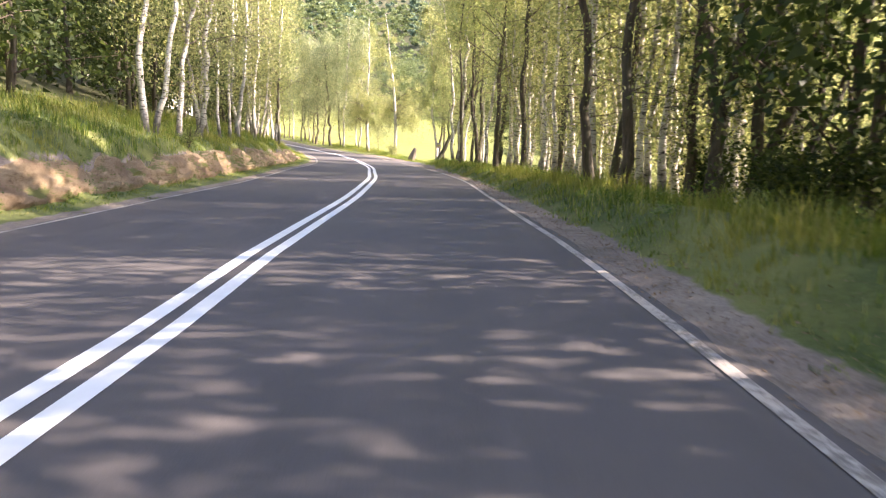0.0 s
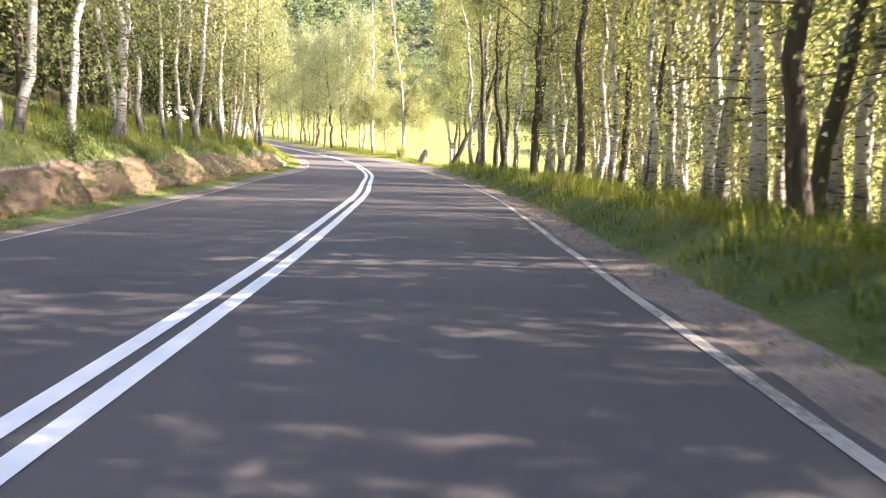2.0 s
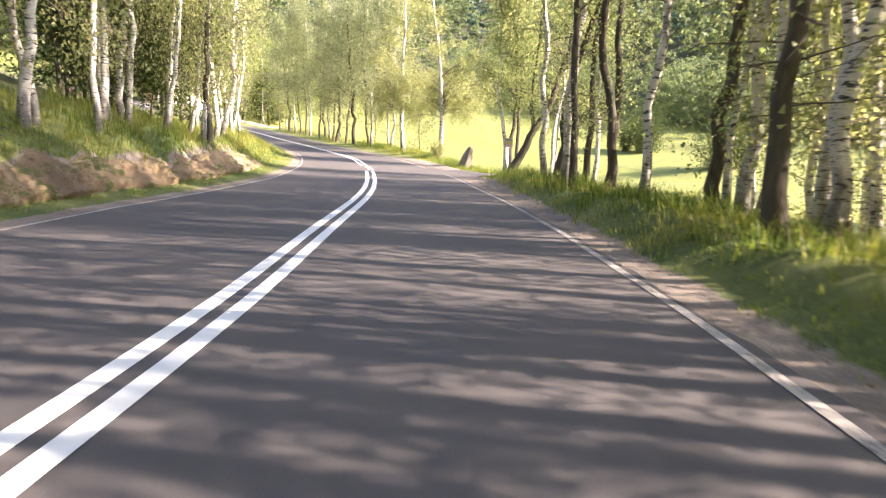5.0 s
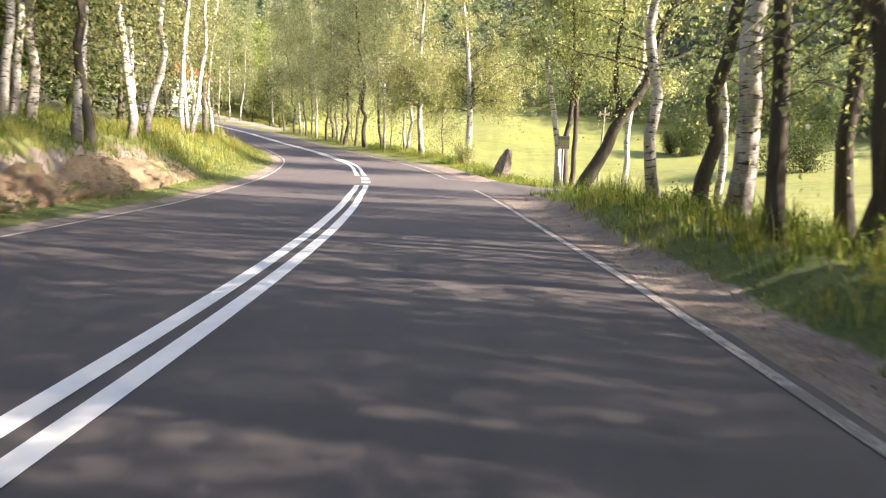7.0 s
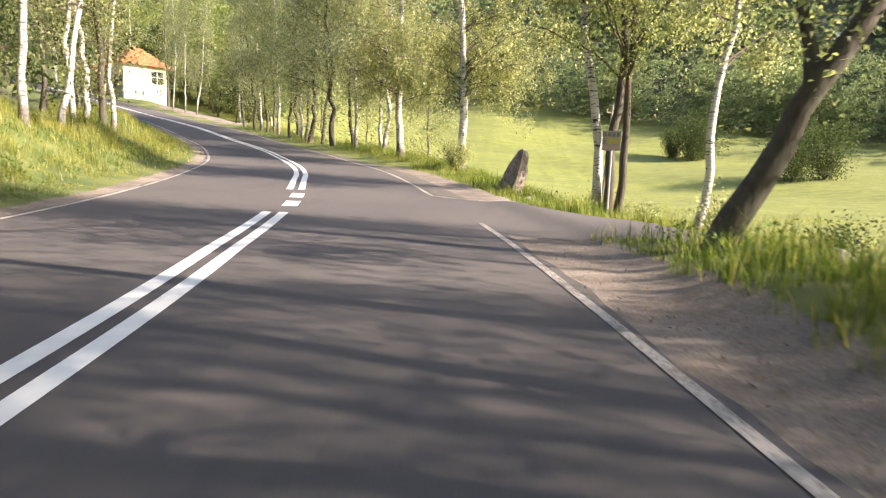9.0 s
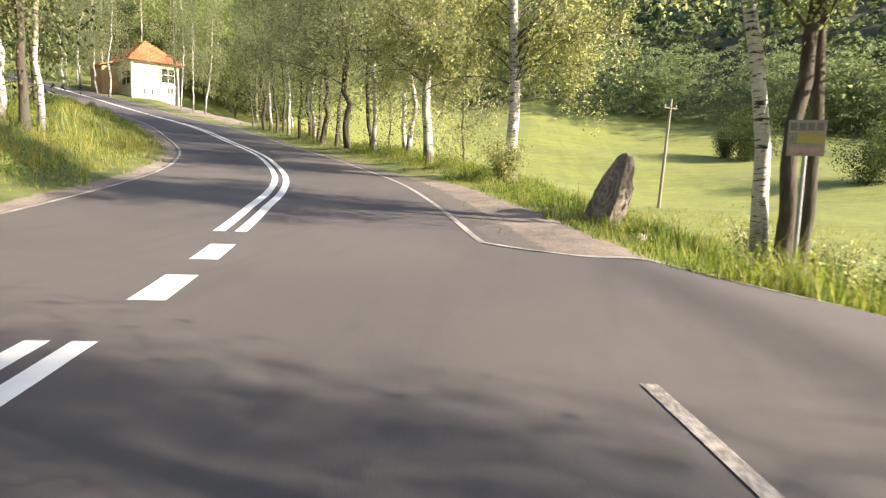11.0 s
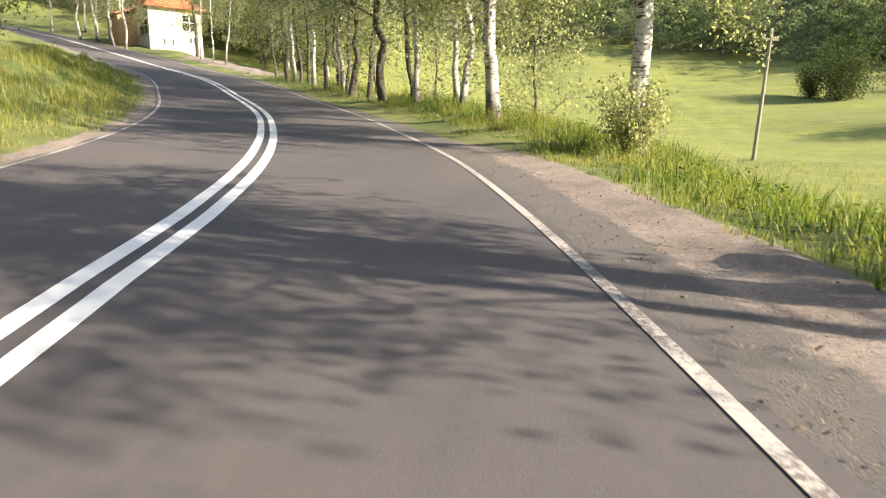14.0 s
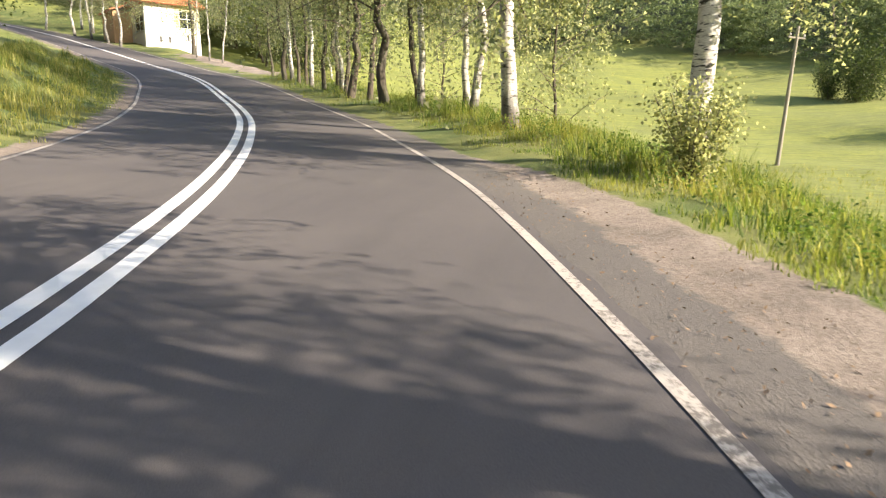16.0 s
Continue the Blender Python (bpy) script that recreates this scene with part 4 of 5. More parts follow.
def scatter(area, count, apart, mix, seed, keep, tall=1.0):
    """Trees of the wood, spaced at random within an area."""
    rng, spots = np.random.default_rng(seed), []
    for _ in range(count * 30):
        x, y = rng.uniform(area[0], area[1]), rng.uniform(area[2], area[3])
        if len(spots) < count and keep(x, y) and all((x - a)**2 + (y - b)**2 > apart**2 for a, b in spots):
            spots.append((x, y))
            plant(mix[rng.integers(len(mix))], x, y, None, rng.normal(0, 3), rng.normal(0, 3), tall * rng.uniform(0.8, 1.15), rng.uniform(0, 360))


def off_road(x, y):
    s, u = along(x, y)
    return float(s[0]), float(u[0] - half_right(s)[0]), float(-u[0] - half_left(s)[0])


def right_wood(x, y):
    s, er, el = off_road(x, y)
    return 5.0 < er < 19 and s < 34 + 0.2 * er


def left_wood(x, y):
    s, er, el = off_road(x, y)
    return el > 4.8


def behind_row(x, y):
    s, er, el = off_road(x, y)
    return er > 9 and s > 68 and (x + 40.5)**2 + (y - 106)**2 > 70 and x < -6 - 0.55 * (y - 75) and not (-43 < x < -18 and 93 < y < 112)


stand[0] = "trees of the wood below the road"
scatter((4, 34, -6, 44), 22, 2.1, "BBBByD", 3, right_wood, 1.05)
scatter((2.6, 16, 29, 46.5), 20, 1.7, "fgsB", 8, lambda x, y: x > 3.4 + max(0, y - 36) * 0.42, 1.05)
scatter((4.5, 20, -8, 32), 14, 1.8, "y", 9, lambda x, y: 6.5 < off_road(x, y)[1] < 13)
scatter((3.0, 11, 13, 35), 46, 0.8, "s", 16, lambda x, y: 2.3 < off_road(x, y)[1] < 8)
# added trees, mostly out of view, that cast shade on the near verge
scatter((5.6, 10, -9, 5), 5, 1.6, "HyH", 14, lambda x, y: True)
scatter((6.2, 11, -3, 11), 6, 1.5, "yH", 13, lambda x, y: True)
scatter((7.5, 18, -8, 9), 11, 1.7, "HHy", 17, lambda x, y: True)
# first two form the dark leaf mass; last two, unseen, only shade the verge
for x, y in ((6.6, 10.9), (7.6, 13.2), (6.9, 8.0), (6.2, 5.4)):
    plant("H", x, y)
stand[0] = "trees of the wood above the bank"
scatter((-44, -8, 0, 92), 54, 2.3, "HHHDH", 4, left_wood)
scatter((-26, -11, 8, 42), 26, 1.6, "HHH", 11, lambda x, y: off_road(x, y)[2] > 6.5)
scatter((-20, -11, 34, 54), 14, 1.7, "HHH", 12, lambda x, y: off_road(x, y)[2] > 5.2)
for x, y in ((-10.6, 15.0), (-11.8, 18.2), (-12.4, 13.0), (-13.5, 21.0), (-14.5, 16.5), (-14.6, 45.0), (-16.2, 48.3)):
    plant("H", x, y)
stand[0] = "trees behind the row"
for x, y in ((-7.2, 74.0), (-12.0, 80.5), (-16.5, 86.0)):
    plant("y", x, y)
for x, y in ((-36.3, 101.0), (-49.9, 110.1), (-54.4, 112.0), (-57.3, 113.9), (-47.0, 112.5), (-33.5, 111.5)):
    plant("D" if y < 108 else "B", x, y)
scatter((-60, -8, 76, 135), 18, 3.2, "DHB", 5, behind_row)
stand[0] = "trees of the wood below the road"
# unseen trees beside and behind the start, added to shade the road
scatter((4.5, 28, -16, 11), 30, 2.2, "BDD", 6, lambda x, y: x > 4.5 + max(0, y - 3) * 0.5, 1.1)
scatter((-20, -8, -30, -2), 8, 2.5, "BD", 7, lambda x, y: True)

# ---- far woods, grass ----
def far_wood(name, seed, count, area, keep, leaf, conifer, size, clump, per, label, skirt=0.08):
    rng = np.random.default_rng(seed)
    x, y = rng.uniform(area[0], area[1], count * 6), rng.uniform(area[2], area[3], count * 6)
    s, u = along(x, y)
    ok = np.where(keep(x, y, u - half_right(s), -u - half_left(s)))[0][:count]
    x, y = x[ok], y[ok]
    z = height(x, y)
    tall = size * rng.uniform(0.7, 1.25, len(x))
    lobes = max(4, per // 22)
    who = np.repeat(np.arange(len(x)), lobes)
    n = len(who)
    h = rng.uniform(skirt, 1, n)
    r = (1 - h)**0.8 * 0.24 if conifer else 0.30 * np.sqrt(np.maximum(1 - (2 * h - 1.05)**2, 0.02))
    a = rng.uniform(0, 2 * math.pi, n)
    q = np.sqrt(rng.uniform(0.25, 1, n))
    p = np.stack([x[who] + np.cos(a) * r * q * tall[who], y[who] + np.sin(a) * r * q * tall[who], z[who] + h * tall[who]], 1)
    # each lobe is a small dome of leaf clumps
    n = len(x) * lobes * 22
    bulge = rng.normal(0, 1, (n, 3))
    bulge /= np.linalg.norm(bulge, axis=1)[:, None]
    bulge[:, 2] = np.abs(bulge[:, 2]) * (0.5 if conifer else 0.8) - 0.2
    p = np.repeat(p, 22, axis=0) + bulge * (np.repeat(tall[who], 22) * (0.05 if conifer else 0.075) * rng.uniform(0.6, 1.2, n))[:, None]
    d = rng.normal(0, 1, (n, 3))
    d[:, 2] = d[:, 2] * 0.5 - (0.35 if conifer else 0.1)
    d /= np.linalg.norm(d, axis=1)[:, None]
    w = np.cross(d, rng.normal(0, 1, (n, 3)))
    w /= np.linalg.norm(w, axis=1)[:, None]
    k = clump * rng.uniform(0.6, 1.4, n)[:, None]
    v = np.stack([p - w * k * 0.4, p + w * k * 0.4, p + d * k], 1).reshape(-1, 3)
    me = mesh_of(name, v, [(3 * i, 3 * i + 1, 3 * i + 2) for i in range(n)], leaf)
    return tagged(new(name, me), label, "forest", kind="stuff")


far_wood("far_wood", 21, 460, (-150, 200, 110, 420), lambda x, y, er, el: (er > 138) & (er < 270), HAZY_FAR_LEAF, False, 15, 1.0, 330, "broadleaved wood on the hillside beyond the meadow")
far_wood("forest_edge", 25, 240, (-45, 110, 120, 340), lambda x, y, er, el: (er > 113) & (er < 138), HAZY_FAR_LEAF, False, 14, 0.40, 800, "sunlit forest edge at the top of the meadow")
far_wood("far_firs", 22, 480, (-260, 260, 120, 460), lambda x, y, er, el: ((er > 150) | (el > 60)), HAZY_FIR, True, 20, 1.3, 220, "fir forest on the far hill, paled in colour for haze")
far_wood("hill_wood", 23, 260, (-160, -14, -20, 200), lambda x, y, er, el: (el > 26) & (el < 120), HILL_LEAF, False, 13, 0.8, 260, "broadleaved wood on the slope above the road")
far_wood("valley_wood", 24, 260, (28, 130, -50, 60), lambda x, y, er, el: (er > 28) & (x > 1.3 * (y - 30)), HAZY_FAR_LEAF, False, 13, 0.8, 260, "broadleaved wood in the valley below the road")


def grass(name, seed, count, s0, s1, e0, e1, side, tall, mat, label, soft=0.07):
    """Single bent blades in tufts along a strip beside the road."""
    rng = np.random.default_rng(seed)
    tufts = max(1, count // 9)
    s = np.repeat(rng.uniform(s0, s1, tufts) + rng.normal(0, soft, tufts), 9) + rng.normal(0, 0.07, tufts * 9)
    e = np.repeat(e0 + (e1 - e0) * rng.uniform(0, 1, tufts)**0.9, 9) + rng.normal(0, 0.07, tufts * 9)
    e = e + 0.22 * np.sin(s * 1.7) + 0.16 * np.sin(s * 4.1 + 1)
    off = (half_right(s) + e) if side > 0 else -(half_left(s) + e)
    x = np.interp(s, RUN, LINE[:, 0]) + off * np.interp(s, RUN, RIGHT[:, 0])
    y = np.interp(s, RUN, LINE[:, 1]) + off * np.interp(s, RUN, RIGHT[:, 1])
    ok = (side_way(x, y) > 1.75) & ((side < 0) | (e > strip_width(s) - 0.05 + 0.1 * waves(x, y, 0.6)))
    x, y, e = x[ok], y[ok], e[ok]
    z = height(x, y) - 0.02
    n = len(x)
    h = tall * rng.uniform(0.45, 1.25, n) * np.repeat(rng.uniform(0.6, 1.3, n // 9 + 1), 9)[:n] * (0.3 + 0.7 * smooth(e0, e0 + 1.5, e)) * (1 + 0.45 * waves(x, y, 0.8)) * (1 + 0.35 * waves(x + 3, y, 2.4))
    a = rng.uniform(0, 2 * math.pi, n)
    out = np.stack([np.cos(a), np.sin(a)], 1) * (h * rng.uniform(0.15, 0.8, n))[:, None]
    wide = np.stack([-np.sin(a), np.cos(a)], 1) * rng.uniform(0.003, 0.0085, n)[:, None]
    base = np.stack([x, y], 1)
    v = np.stack([
        np.column_stack([base - wide, z]), np.column_stack([base + wide, z]),
        np.column_stack([base + wide * 0.8 + out * 0.35, z + h * 0.62]), np.column_stack([base - wide * 0.8 + out * 0.35, z + h * 0.62]),
        np.column_stack([base + out, z + h])], 1).reshape(-1, 3)
    f = [q for i in range(n) for q in ((5 * i, 5 * i + 1, 5 * i + 2, 5 * i + 3), (5 * i + 3, 5 * i + 2, 5 * i + 4))]
    return tagged(new(name, mesh_of(name, v, f, mat)), label, "grass", kind="stuff")


far_wood("roadside_wood", 26, 150, (-120, -20, 105, 170), lambda x, y, er, el: (er > 24) & (er < 70) & (x < -28 - 0.3 * (y - 110)) | (er > 13) & (er < 40) & (x < -50), HAZY_FAR_LEAF, False, 12, 0.6, 500, "sunlit broadleaved wood behind the house")


far_wood("bend_wood", 27, 60, (-62, -9, 80, 140), lambda x, y, er, el: (er > 15) & (er < 40) & (x < -7 - 0.5 * (y - 76)) & ((x + 40.5)**2 + (y - 106)**2 > 90) & ((x < -43) | (x > -18) | (y < 93) | (y > 112)), BEND_LEAF, False, 12, 0.3, 1300, "leafy crowns of the wood behind the row of trees", 0.26)


grass("verge_grass", 61, 54000, -2, 46, 0.5, 4.5, 1, 0.32, GRASS, "green verge grass under the trees")
grass("verge_grass", 62, 54000, 46, 72, 1.35, 6.5, 1, 0.30, GRASS, "sunlit verge grass beside the road")
grass("verge_grass", 63, 7000, 72, 88, 0.4, 5.0, 1, 0.3, GRASS, "verge grass beside the far road")
grass("bank_grass", 64, 14000, -2, 48, 0.45, 1.3, -1, 0.13, GRASS, "short grass at the foot of the bank")
grass("bank_grass", 65, 24000, -2, 48, 1.7, 6.0, -1, 0.34, GRASS, "long grass on top of the cut bank")
grass("bank_grass", 69, 14000, -2, 48, 1.0, 2.7, -1, 0.24, GRASS, "tufts of grass on the face of the cut bank")
grass("bank_grass", 66, 38000, 46, 90, 0.5, 6.0, -1, 0.31, GOLD_GRASS, "long sunlit grass on the bank inside the bend")

grass("meadow_grass", 67, 27000, 46, 74, 4.8, 13.0, 1, 0.33, GRASS, "sparse longer grass at the meadow's near edge", 4.0)
grass("meadow_grass", 167, 18000, 44, 84, 11.0, 34.0, 1, 0.26, GOLD_GRASS, "thin pale grass tufts of the mown meadow", 8.0)


def weeds(name, seed, count, s0, s1, e0, e1, side, label):
    """Low broad-leaved clumps among the grass."""
    rng = np.random.default_rng(seed)
    s, e = rng.uniform(s0, s1, count), rng.uniform(e0, e1, count)
    off = (half_right(s) + e) if side > 0 else -(half_left(s) + e)
    x = np.interp(s, RUN, LINE[:, 0]) + off * np.interp(s, RUN, RIGHT[:, 0])
    y = np.interp(s, RUN, LINE[:, 1]) + off * np.interp(s, RUN, RIGHT[:, 1])
    ok = (side_way(x, y) > 2.0) & (waves(x, y, 3.1) > -0.25)
    x, y = x[ok], y[ok]
    tall = rng.uniform(0.10, 0.42, len(x))
    per = 34
    who = np.repeat(np.arange(len(x)), per)
    n = len(who)
    h = rng.uniform(0.1, 1, n)
    p = np.stack([x[who], y[who], height(x, y)[who] + h * tall[who]], 1)
    p[:, :2] += rng.normal(0, 1, (n, 2)) * (tall[who] * (0.55 - 0.3 * h))[:, None]
    d = rng.normal(0, 1, (n, 3))
    d[:, 2] = np.abs(d[:, 2]) * 0.4 + 0.1
    d /= np.linalg.norm(d, axis=1)[:, None]
    w = np.cross(d, rng.normal(0, 1, (n, 3)))
    w /= np.linalg.norm(w, axis=1)[:, None]
    k = (0.025 + 0.075 * tall[who] * rng.uniform(0.5, 1.2, n))[:, None]
    v = np.stack([p, p + d * k * 0.5 + w * k * 0.3, p + d * k, p + d * k * 0.5 - w * k * 0.3], 1).reshape(-1, 3)
    return tagged(new(name, mesh_of(name, v, [(4 * i, 4 * i + 1, 4 * i + 2, 4 * i + 3) for i in range(n)], WEED)), label, "weeds", kind="stuff")


weeds("verge_weeds", 161, 900, 46, 72, 1.9, 8.0, 1, "leafy weeds in the sunlit verge grass")
weeds("verge_weeds", 162, 260, -2, 46, 0.9, 4.5, 1, "leafy weeds in the shaded verge grass")
weeds("bank_weeds", 163, 800, -2, 82, 1.0, 6.0, -1, "leafy weeds on the roadside bank")


def litter():
    """Dry leaves and twigs blown along the gravel strip."""
    rng = np.random.default_rng(68)
    n = 9000
    s, e = -3 + 62 * rng.uniform(0, 1, n)**1.6, np.abs(rng.normal(0.45, 0.3, n)) + 0.08
    off = half_right(s) + e
    x = np.interp(s, RUN, LINE[:, 0]) + off * np.interp(s, RUN, RIGHT[:, 0])
    y = np.interp(s, RUN, LINE[:, 1]) + off * np.interp(s, RUN, RIGHT[:, 1])
    ok = side_way(x, y) > 2.4
    x, y, n = x[ok], y[ok], int(ok.sum())
    p = np.stack([x, y, height(x, y, False) + 0.008], 1)
    a, k = rng.uniform(0, 6.28, n), rng.uniform(0.007, 0.02, n)
    d = np.stack([np.cos(a) * k, np.sin(a) * k, rng.uniform(-0.006, 0.012, n)], 1)
    w = np.stack([-np.sin(a) * k, np.cos(a) * k, rng.uniform(-0.006, 0.012, n)], 1) * rng.uniform(0.2, 0.6, n)[:, None]
    v = np.stack([p - d, p + w, p + d, p - w], 1).reshape(-1, 3)
    tagged(new("leaf_litter", mesh_of("leaf_litter", v, [(4 * i, 4 * i + 1, 4 * i + 2, 4 * i + 3) for i in range(n)], LITTER)), "dry brown leaves along the gravel strip", "leaf litter", kind="stuff")


litter()

# ---- things ----
def standing_stone(x, y, tall):
    """A pointed slab: a broad carved face, a sharp arris and a rough narrow flank, leaning to one side."""
    hs = [0, 0.08, 0.17, 0.33, 0.5, 0.65, 0.8, 0.92, 0.97, 1]
    lefts = [-0.03, 0.05, 0.17, 0.28, 0.40, 0.51, 0.63, 0.75, 0.80, 0.86]
    rights = [0.76, 0.80, 0.90, 0.98, 1.03, 1.05, 1.05, 1.03, 1.0, 0.95]
    around, levels = 72, 60
    verts, faces = [], []
    for j in range(levels + 1):
        h = j / levels
        a, b = float(np.interp(h, hs, lefts)), float(np.interp(h, hs, rights))
        w = b - a
        thick = 0.36 - 0.16 * h
        # corners: thin left edge, arris, flank, back
        ring = [(a, 0.02), (a + 0.12 * w, -0.10 * thick), (a + (0.60 - 0.05 * h) * w, -0.85 * thick), (a + 0.74 * w, -0.70 * thick), (b, 0.05), (a + 0.75 * w, 0.8 * thick), (a + 0.3 * w, 0.65 * thick)]
        span = [math.dist(ring[i], ring[(i + 1) % 7]) for i in range(7)]
        total, run, i = sum(span), 0.0, 0
        for k in range(around):
            d = total * k / around
            while d > run + span[i] and i < 6:
                run += span[i]
                i += 1
            f = (d - run) / span[i]
            p, q = ring[i], ring[(i + 1) % 7]
            v = Vector((p[0] + (q[0] - p[0]) * f, p[1] + (q[1] - p[1]) * f, h * tall - 0.1))
            out = Vector((v.x - (a + b) / 2, v.y, 0.0)).normalized()
            rough = 1.6 if i in (3, 4) else 0.7
            chip = noise.noise(v * 1.7) * 0.035 + abs(noise.noise(Vector((v.x * 4, v.y * 4, v.z * 2.2)))) * 0.045 + noise.noise(v * 9) * 0.016 + noise.noise(v * 23) * 0.007
            verts.append(v + out * chip * rough)
    for j in range(levels):
        for k in range(around):
            faces.append((j * around + k, j * around + (k + 1) % around, (j + 1) * around + (k + 1) % around, (j + 1) * around + k))
    faces.append(tuple(levels * around + k for k in range(around)))
    ob = part("standing_stone", mesh_of("standing_stone", verts, faces, CARVED), CARVED)
    ob.matrix_basis = pose(x, y, spot(x, y) - 0.24, 0, 0, 2)
    return tagged(ob, "pointed weathered standing stone with carved rings at the roadside", "standing stone")


standing_stone(-3.33, 56.95, 1.42)


def utility_pole(x, y):
    root = tagged(new("utility_pole"), "thin weathered wooden utility pole leaning in the meadow", "utility pole")
    k = np.linspace(0, 1, 12)
    v, f = tube(np.stack([0 * k, 0 * k, k * 9.3 - 0.3], 1), 0.15 - 0.05 * k, 10)
    part("post", mesh_of("post", v, f, OLD_WOOD, True), OLD_WOOD, root)
    bm = bmesh.new()
    box(bm, -0.6, 0.6, -0.06, 0.06, 8.2, 8.32, 0.01)
    arm = part("crossarm", bm, OLD_WOOD, root)
    for dx in (-0.5, 0.5):
        v, f = tube([(dx, 0, 8.32), (dx, 0, 8.39), (dx, 0, 8.5), (dx, 0, 8.55)], [0.03, 0.06, 0.065, 0.02], 8)
        part("insulator", mesh_of("insulator", v, f, SIGN_WHITE, True), SIGN_WHITE, arm, "pale ceramic insulator")
    root.matrix_basis = pose(x, y, spot(x, y), 0, 5, 20)


utility_pole(5.6, 103.5)


def camp_sign(x, y):
    root = tagged(new("camping_sign"), "small faded camping signboard, dimmed in colour for shade, on a thin steel post", "road sign")
    k = np.linspace(0, 1, 6)
    v, f = tube(np.stack([0 * k, 0 * k, k * 2.45 - 0.2], 1), 0 * k + 0.03, 10)
    part("post", mesh_of("post", v, f, STEEL, True), STEEL, root)
    k = 0.6
    def panel(x0, x1, y0, y1, z0, z1, bevel=0.0):
        bm = bmesh.new()
        box(bm, k * x0, k * x1, y0, y1, 2.06 + k * z0, 2.06 + k * z1, bevel)
        return bm
    board = part("board", panel(-0.36, 0.36, -0.045, -0.03, -0.38, 0.38, 0.004), SIGN_WHITE, root)
    def strip(name, x0, x1, z0, z1, mat):
        return part(name, panel(x0, x1, -0.051, -0.045, z0, z1), mat, board)
    strip("yellow_band", -0.17, 0.34, -0.12, 0.1, SIGN_YELLOW)
    for i in range(4):
        strip("text_bar", -0.32 + 0.165 * i, -0.19 + 0.165 * i, 0.16, 0.32, SIGN_BLACK)
    for i in range(5):
        strip("text_bar", -0.32 + 0.13 * i, -0.22 + 0.13 * i, -0.32, -0.2, SIGN_PINK)
    strip("pictogram_frame", -0.335, -0.195, -0.12, 0.1, SIGN_BLACK)
    part("pictogram_field", panel(-0.325, -0.205, -0.055, -0.0515, -0.105, 0.085), SIGN_WHITE, board)
    b = bmesh.new()
    vs = [b.verts.new((k * px, -0.058, 2.06 + k * pz)) for px, pz in ((-0.315, -0.09), (-0.28, -0.09), (-0.265, -0.01), (-0.25, -0.09), (-0.215, -0.09), (-0.265, 0.07))]
    g = bmesh.ops.extrude_face_region(b, geom=[b.faces.new(vs)])
    bmesh.ops.translate(b, verts=[e for e in g["geom"] if isinstance(e, bmesh.types.BMVert)], vec=(0, 0.003, 0))
    part("tent_pictogram", b, SIGN_BLACK, board, "dark tent pictogram")
    root.matrix_basis = pose(x, y, spot(x, y), 0, 2, -15)


camp_sign(-0.46, 55.15)


def bush(x, y, wide, tall, count, seed, leaf, label):
    rng = np.random.default_rng(seed)
    root = tagged(new("bush"), label, "bush")
    pieces, centres = [], []
    for i in range(16):
        a, lean = rng.uniform(0, 2 * math.pi), rng.uniform(0.1, 0.6)
        m = np.linspace(0, 1, 7)
        h = tall * rng.uniform(0.6, 1.0)
        st = np.stack([np.cos(a) * lean * wide * m**1.3, np.sin(a) * lean * wide * m**1.3, h * m], 1) + np.cumsum(rng.normal(0, 0.02, (7, 3)), axis=0) * m[:, None]
        pieces.append(tube(st, 0.012 * (1 - 0.8 * m) + 0.002, 4))
        centres += list(st[2:])
    v, f = join(pieces)
    part("stems", mesh_of("stems", v, f, DARK_BARK), DARK_BARK, root)
    v, f = leaves(np.array(centres), 0.12, count, 0.052 if wide < 1.2 else 0.075, rng)
    part("leaves", mesh_of("leaves", v, f, leaf), leaf, root)
    root.matrix_basis = pose(x, y, spot(x, y) - 0.03)


bush(-4.85, 63.5, 1.1, 1.35, 4200, 71, BIRCH_LEAF, "leafy green bush at the foot of the birch")
bush(-8.4, 22.0, 0.5, 0.7, 700, 72, DARK_LEAF, "small leafy bush on the earth bank")
bush(-0.3, 57.2, 0.8, 0.9, 900, 73, BIRCH_LEAF, "low leafy bush beside the meadow")
bush(0.7, 56.6, 0.8, 1.0, 900, 80, BIRCH_LEAF, "low leafy bush beside the meadow")
bush(1.9, 55.6, 0.8, 0.8, 900, 81, BIRCH_LEAF, "low leafy bush beside the meadow")
bush(0.3, 54.6, 0.6, 0.7, 700, 82, DARK_LEAF, "low leafy bush beside the meadow")
bush(1.2, 52.0, 0.8, 0.9, 900, 74, BIRCH_LEAF, "low leafy bush beside the meadow")


def shrub(x, y, tall, seed):
    """A dense round shrub of the meadow."""
    rng = np.random.default_rng(seed)
    root = tagged(new("shrub"), "dense dark green shrub standing in the meadow", "shrub")
    pieces, centres = [], []
    for i in range(14):
        a, lean = rng.uniform(0, 2 * math.pi), rng.uniform(0.05, 0.55)
        m = np.linspace(0, 1, 6)
        st = np.stack([np.cos(a) * lean * tall * m**0.8, np.sin(a) * lean * tall * m**0.8, tall * rng.uniform(0.55, 0.95) * m], 1)
        pieces.append(tube(st, 0.05 * (1 - 0.8 * m), 4))
        centres += list(st[1:])
    v, f = join(pieces)
    part("stems", mesh_of("stems", v, f, DARK_BARK), DARK_BARK, root)
    v, f = leaves(np.array(centres), 0.11 * tall, 6500, 0.018 * tall + 0.07, rng)
    part("leaves", mesh_of("leaves", v, f, DARK_SHADE_LEAF), DARK_SHADE_LEAF, root)
    root.matrix_basis = pose(x, y, spot(x, y) - 0.05)


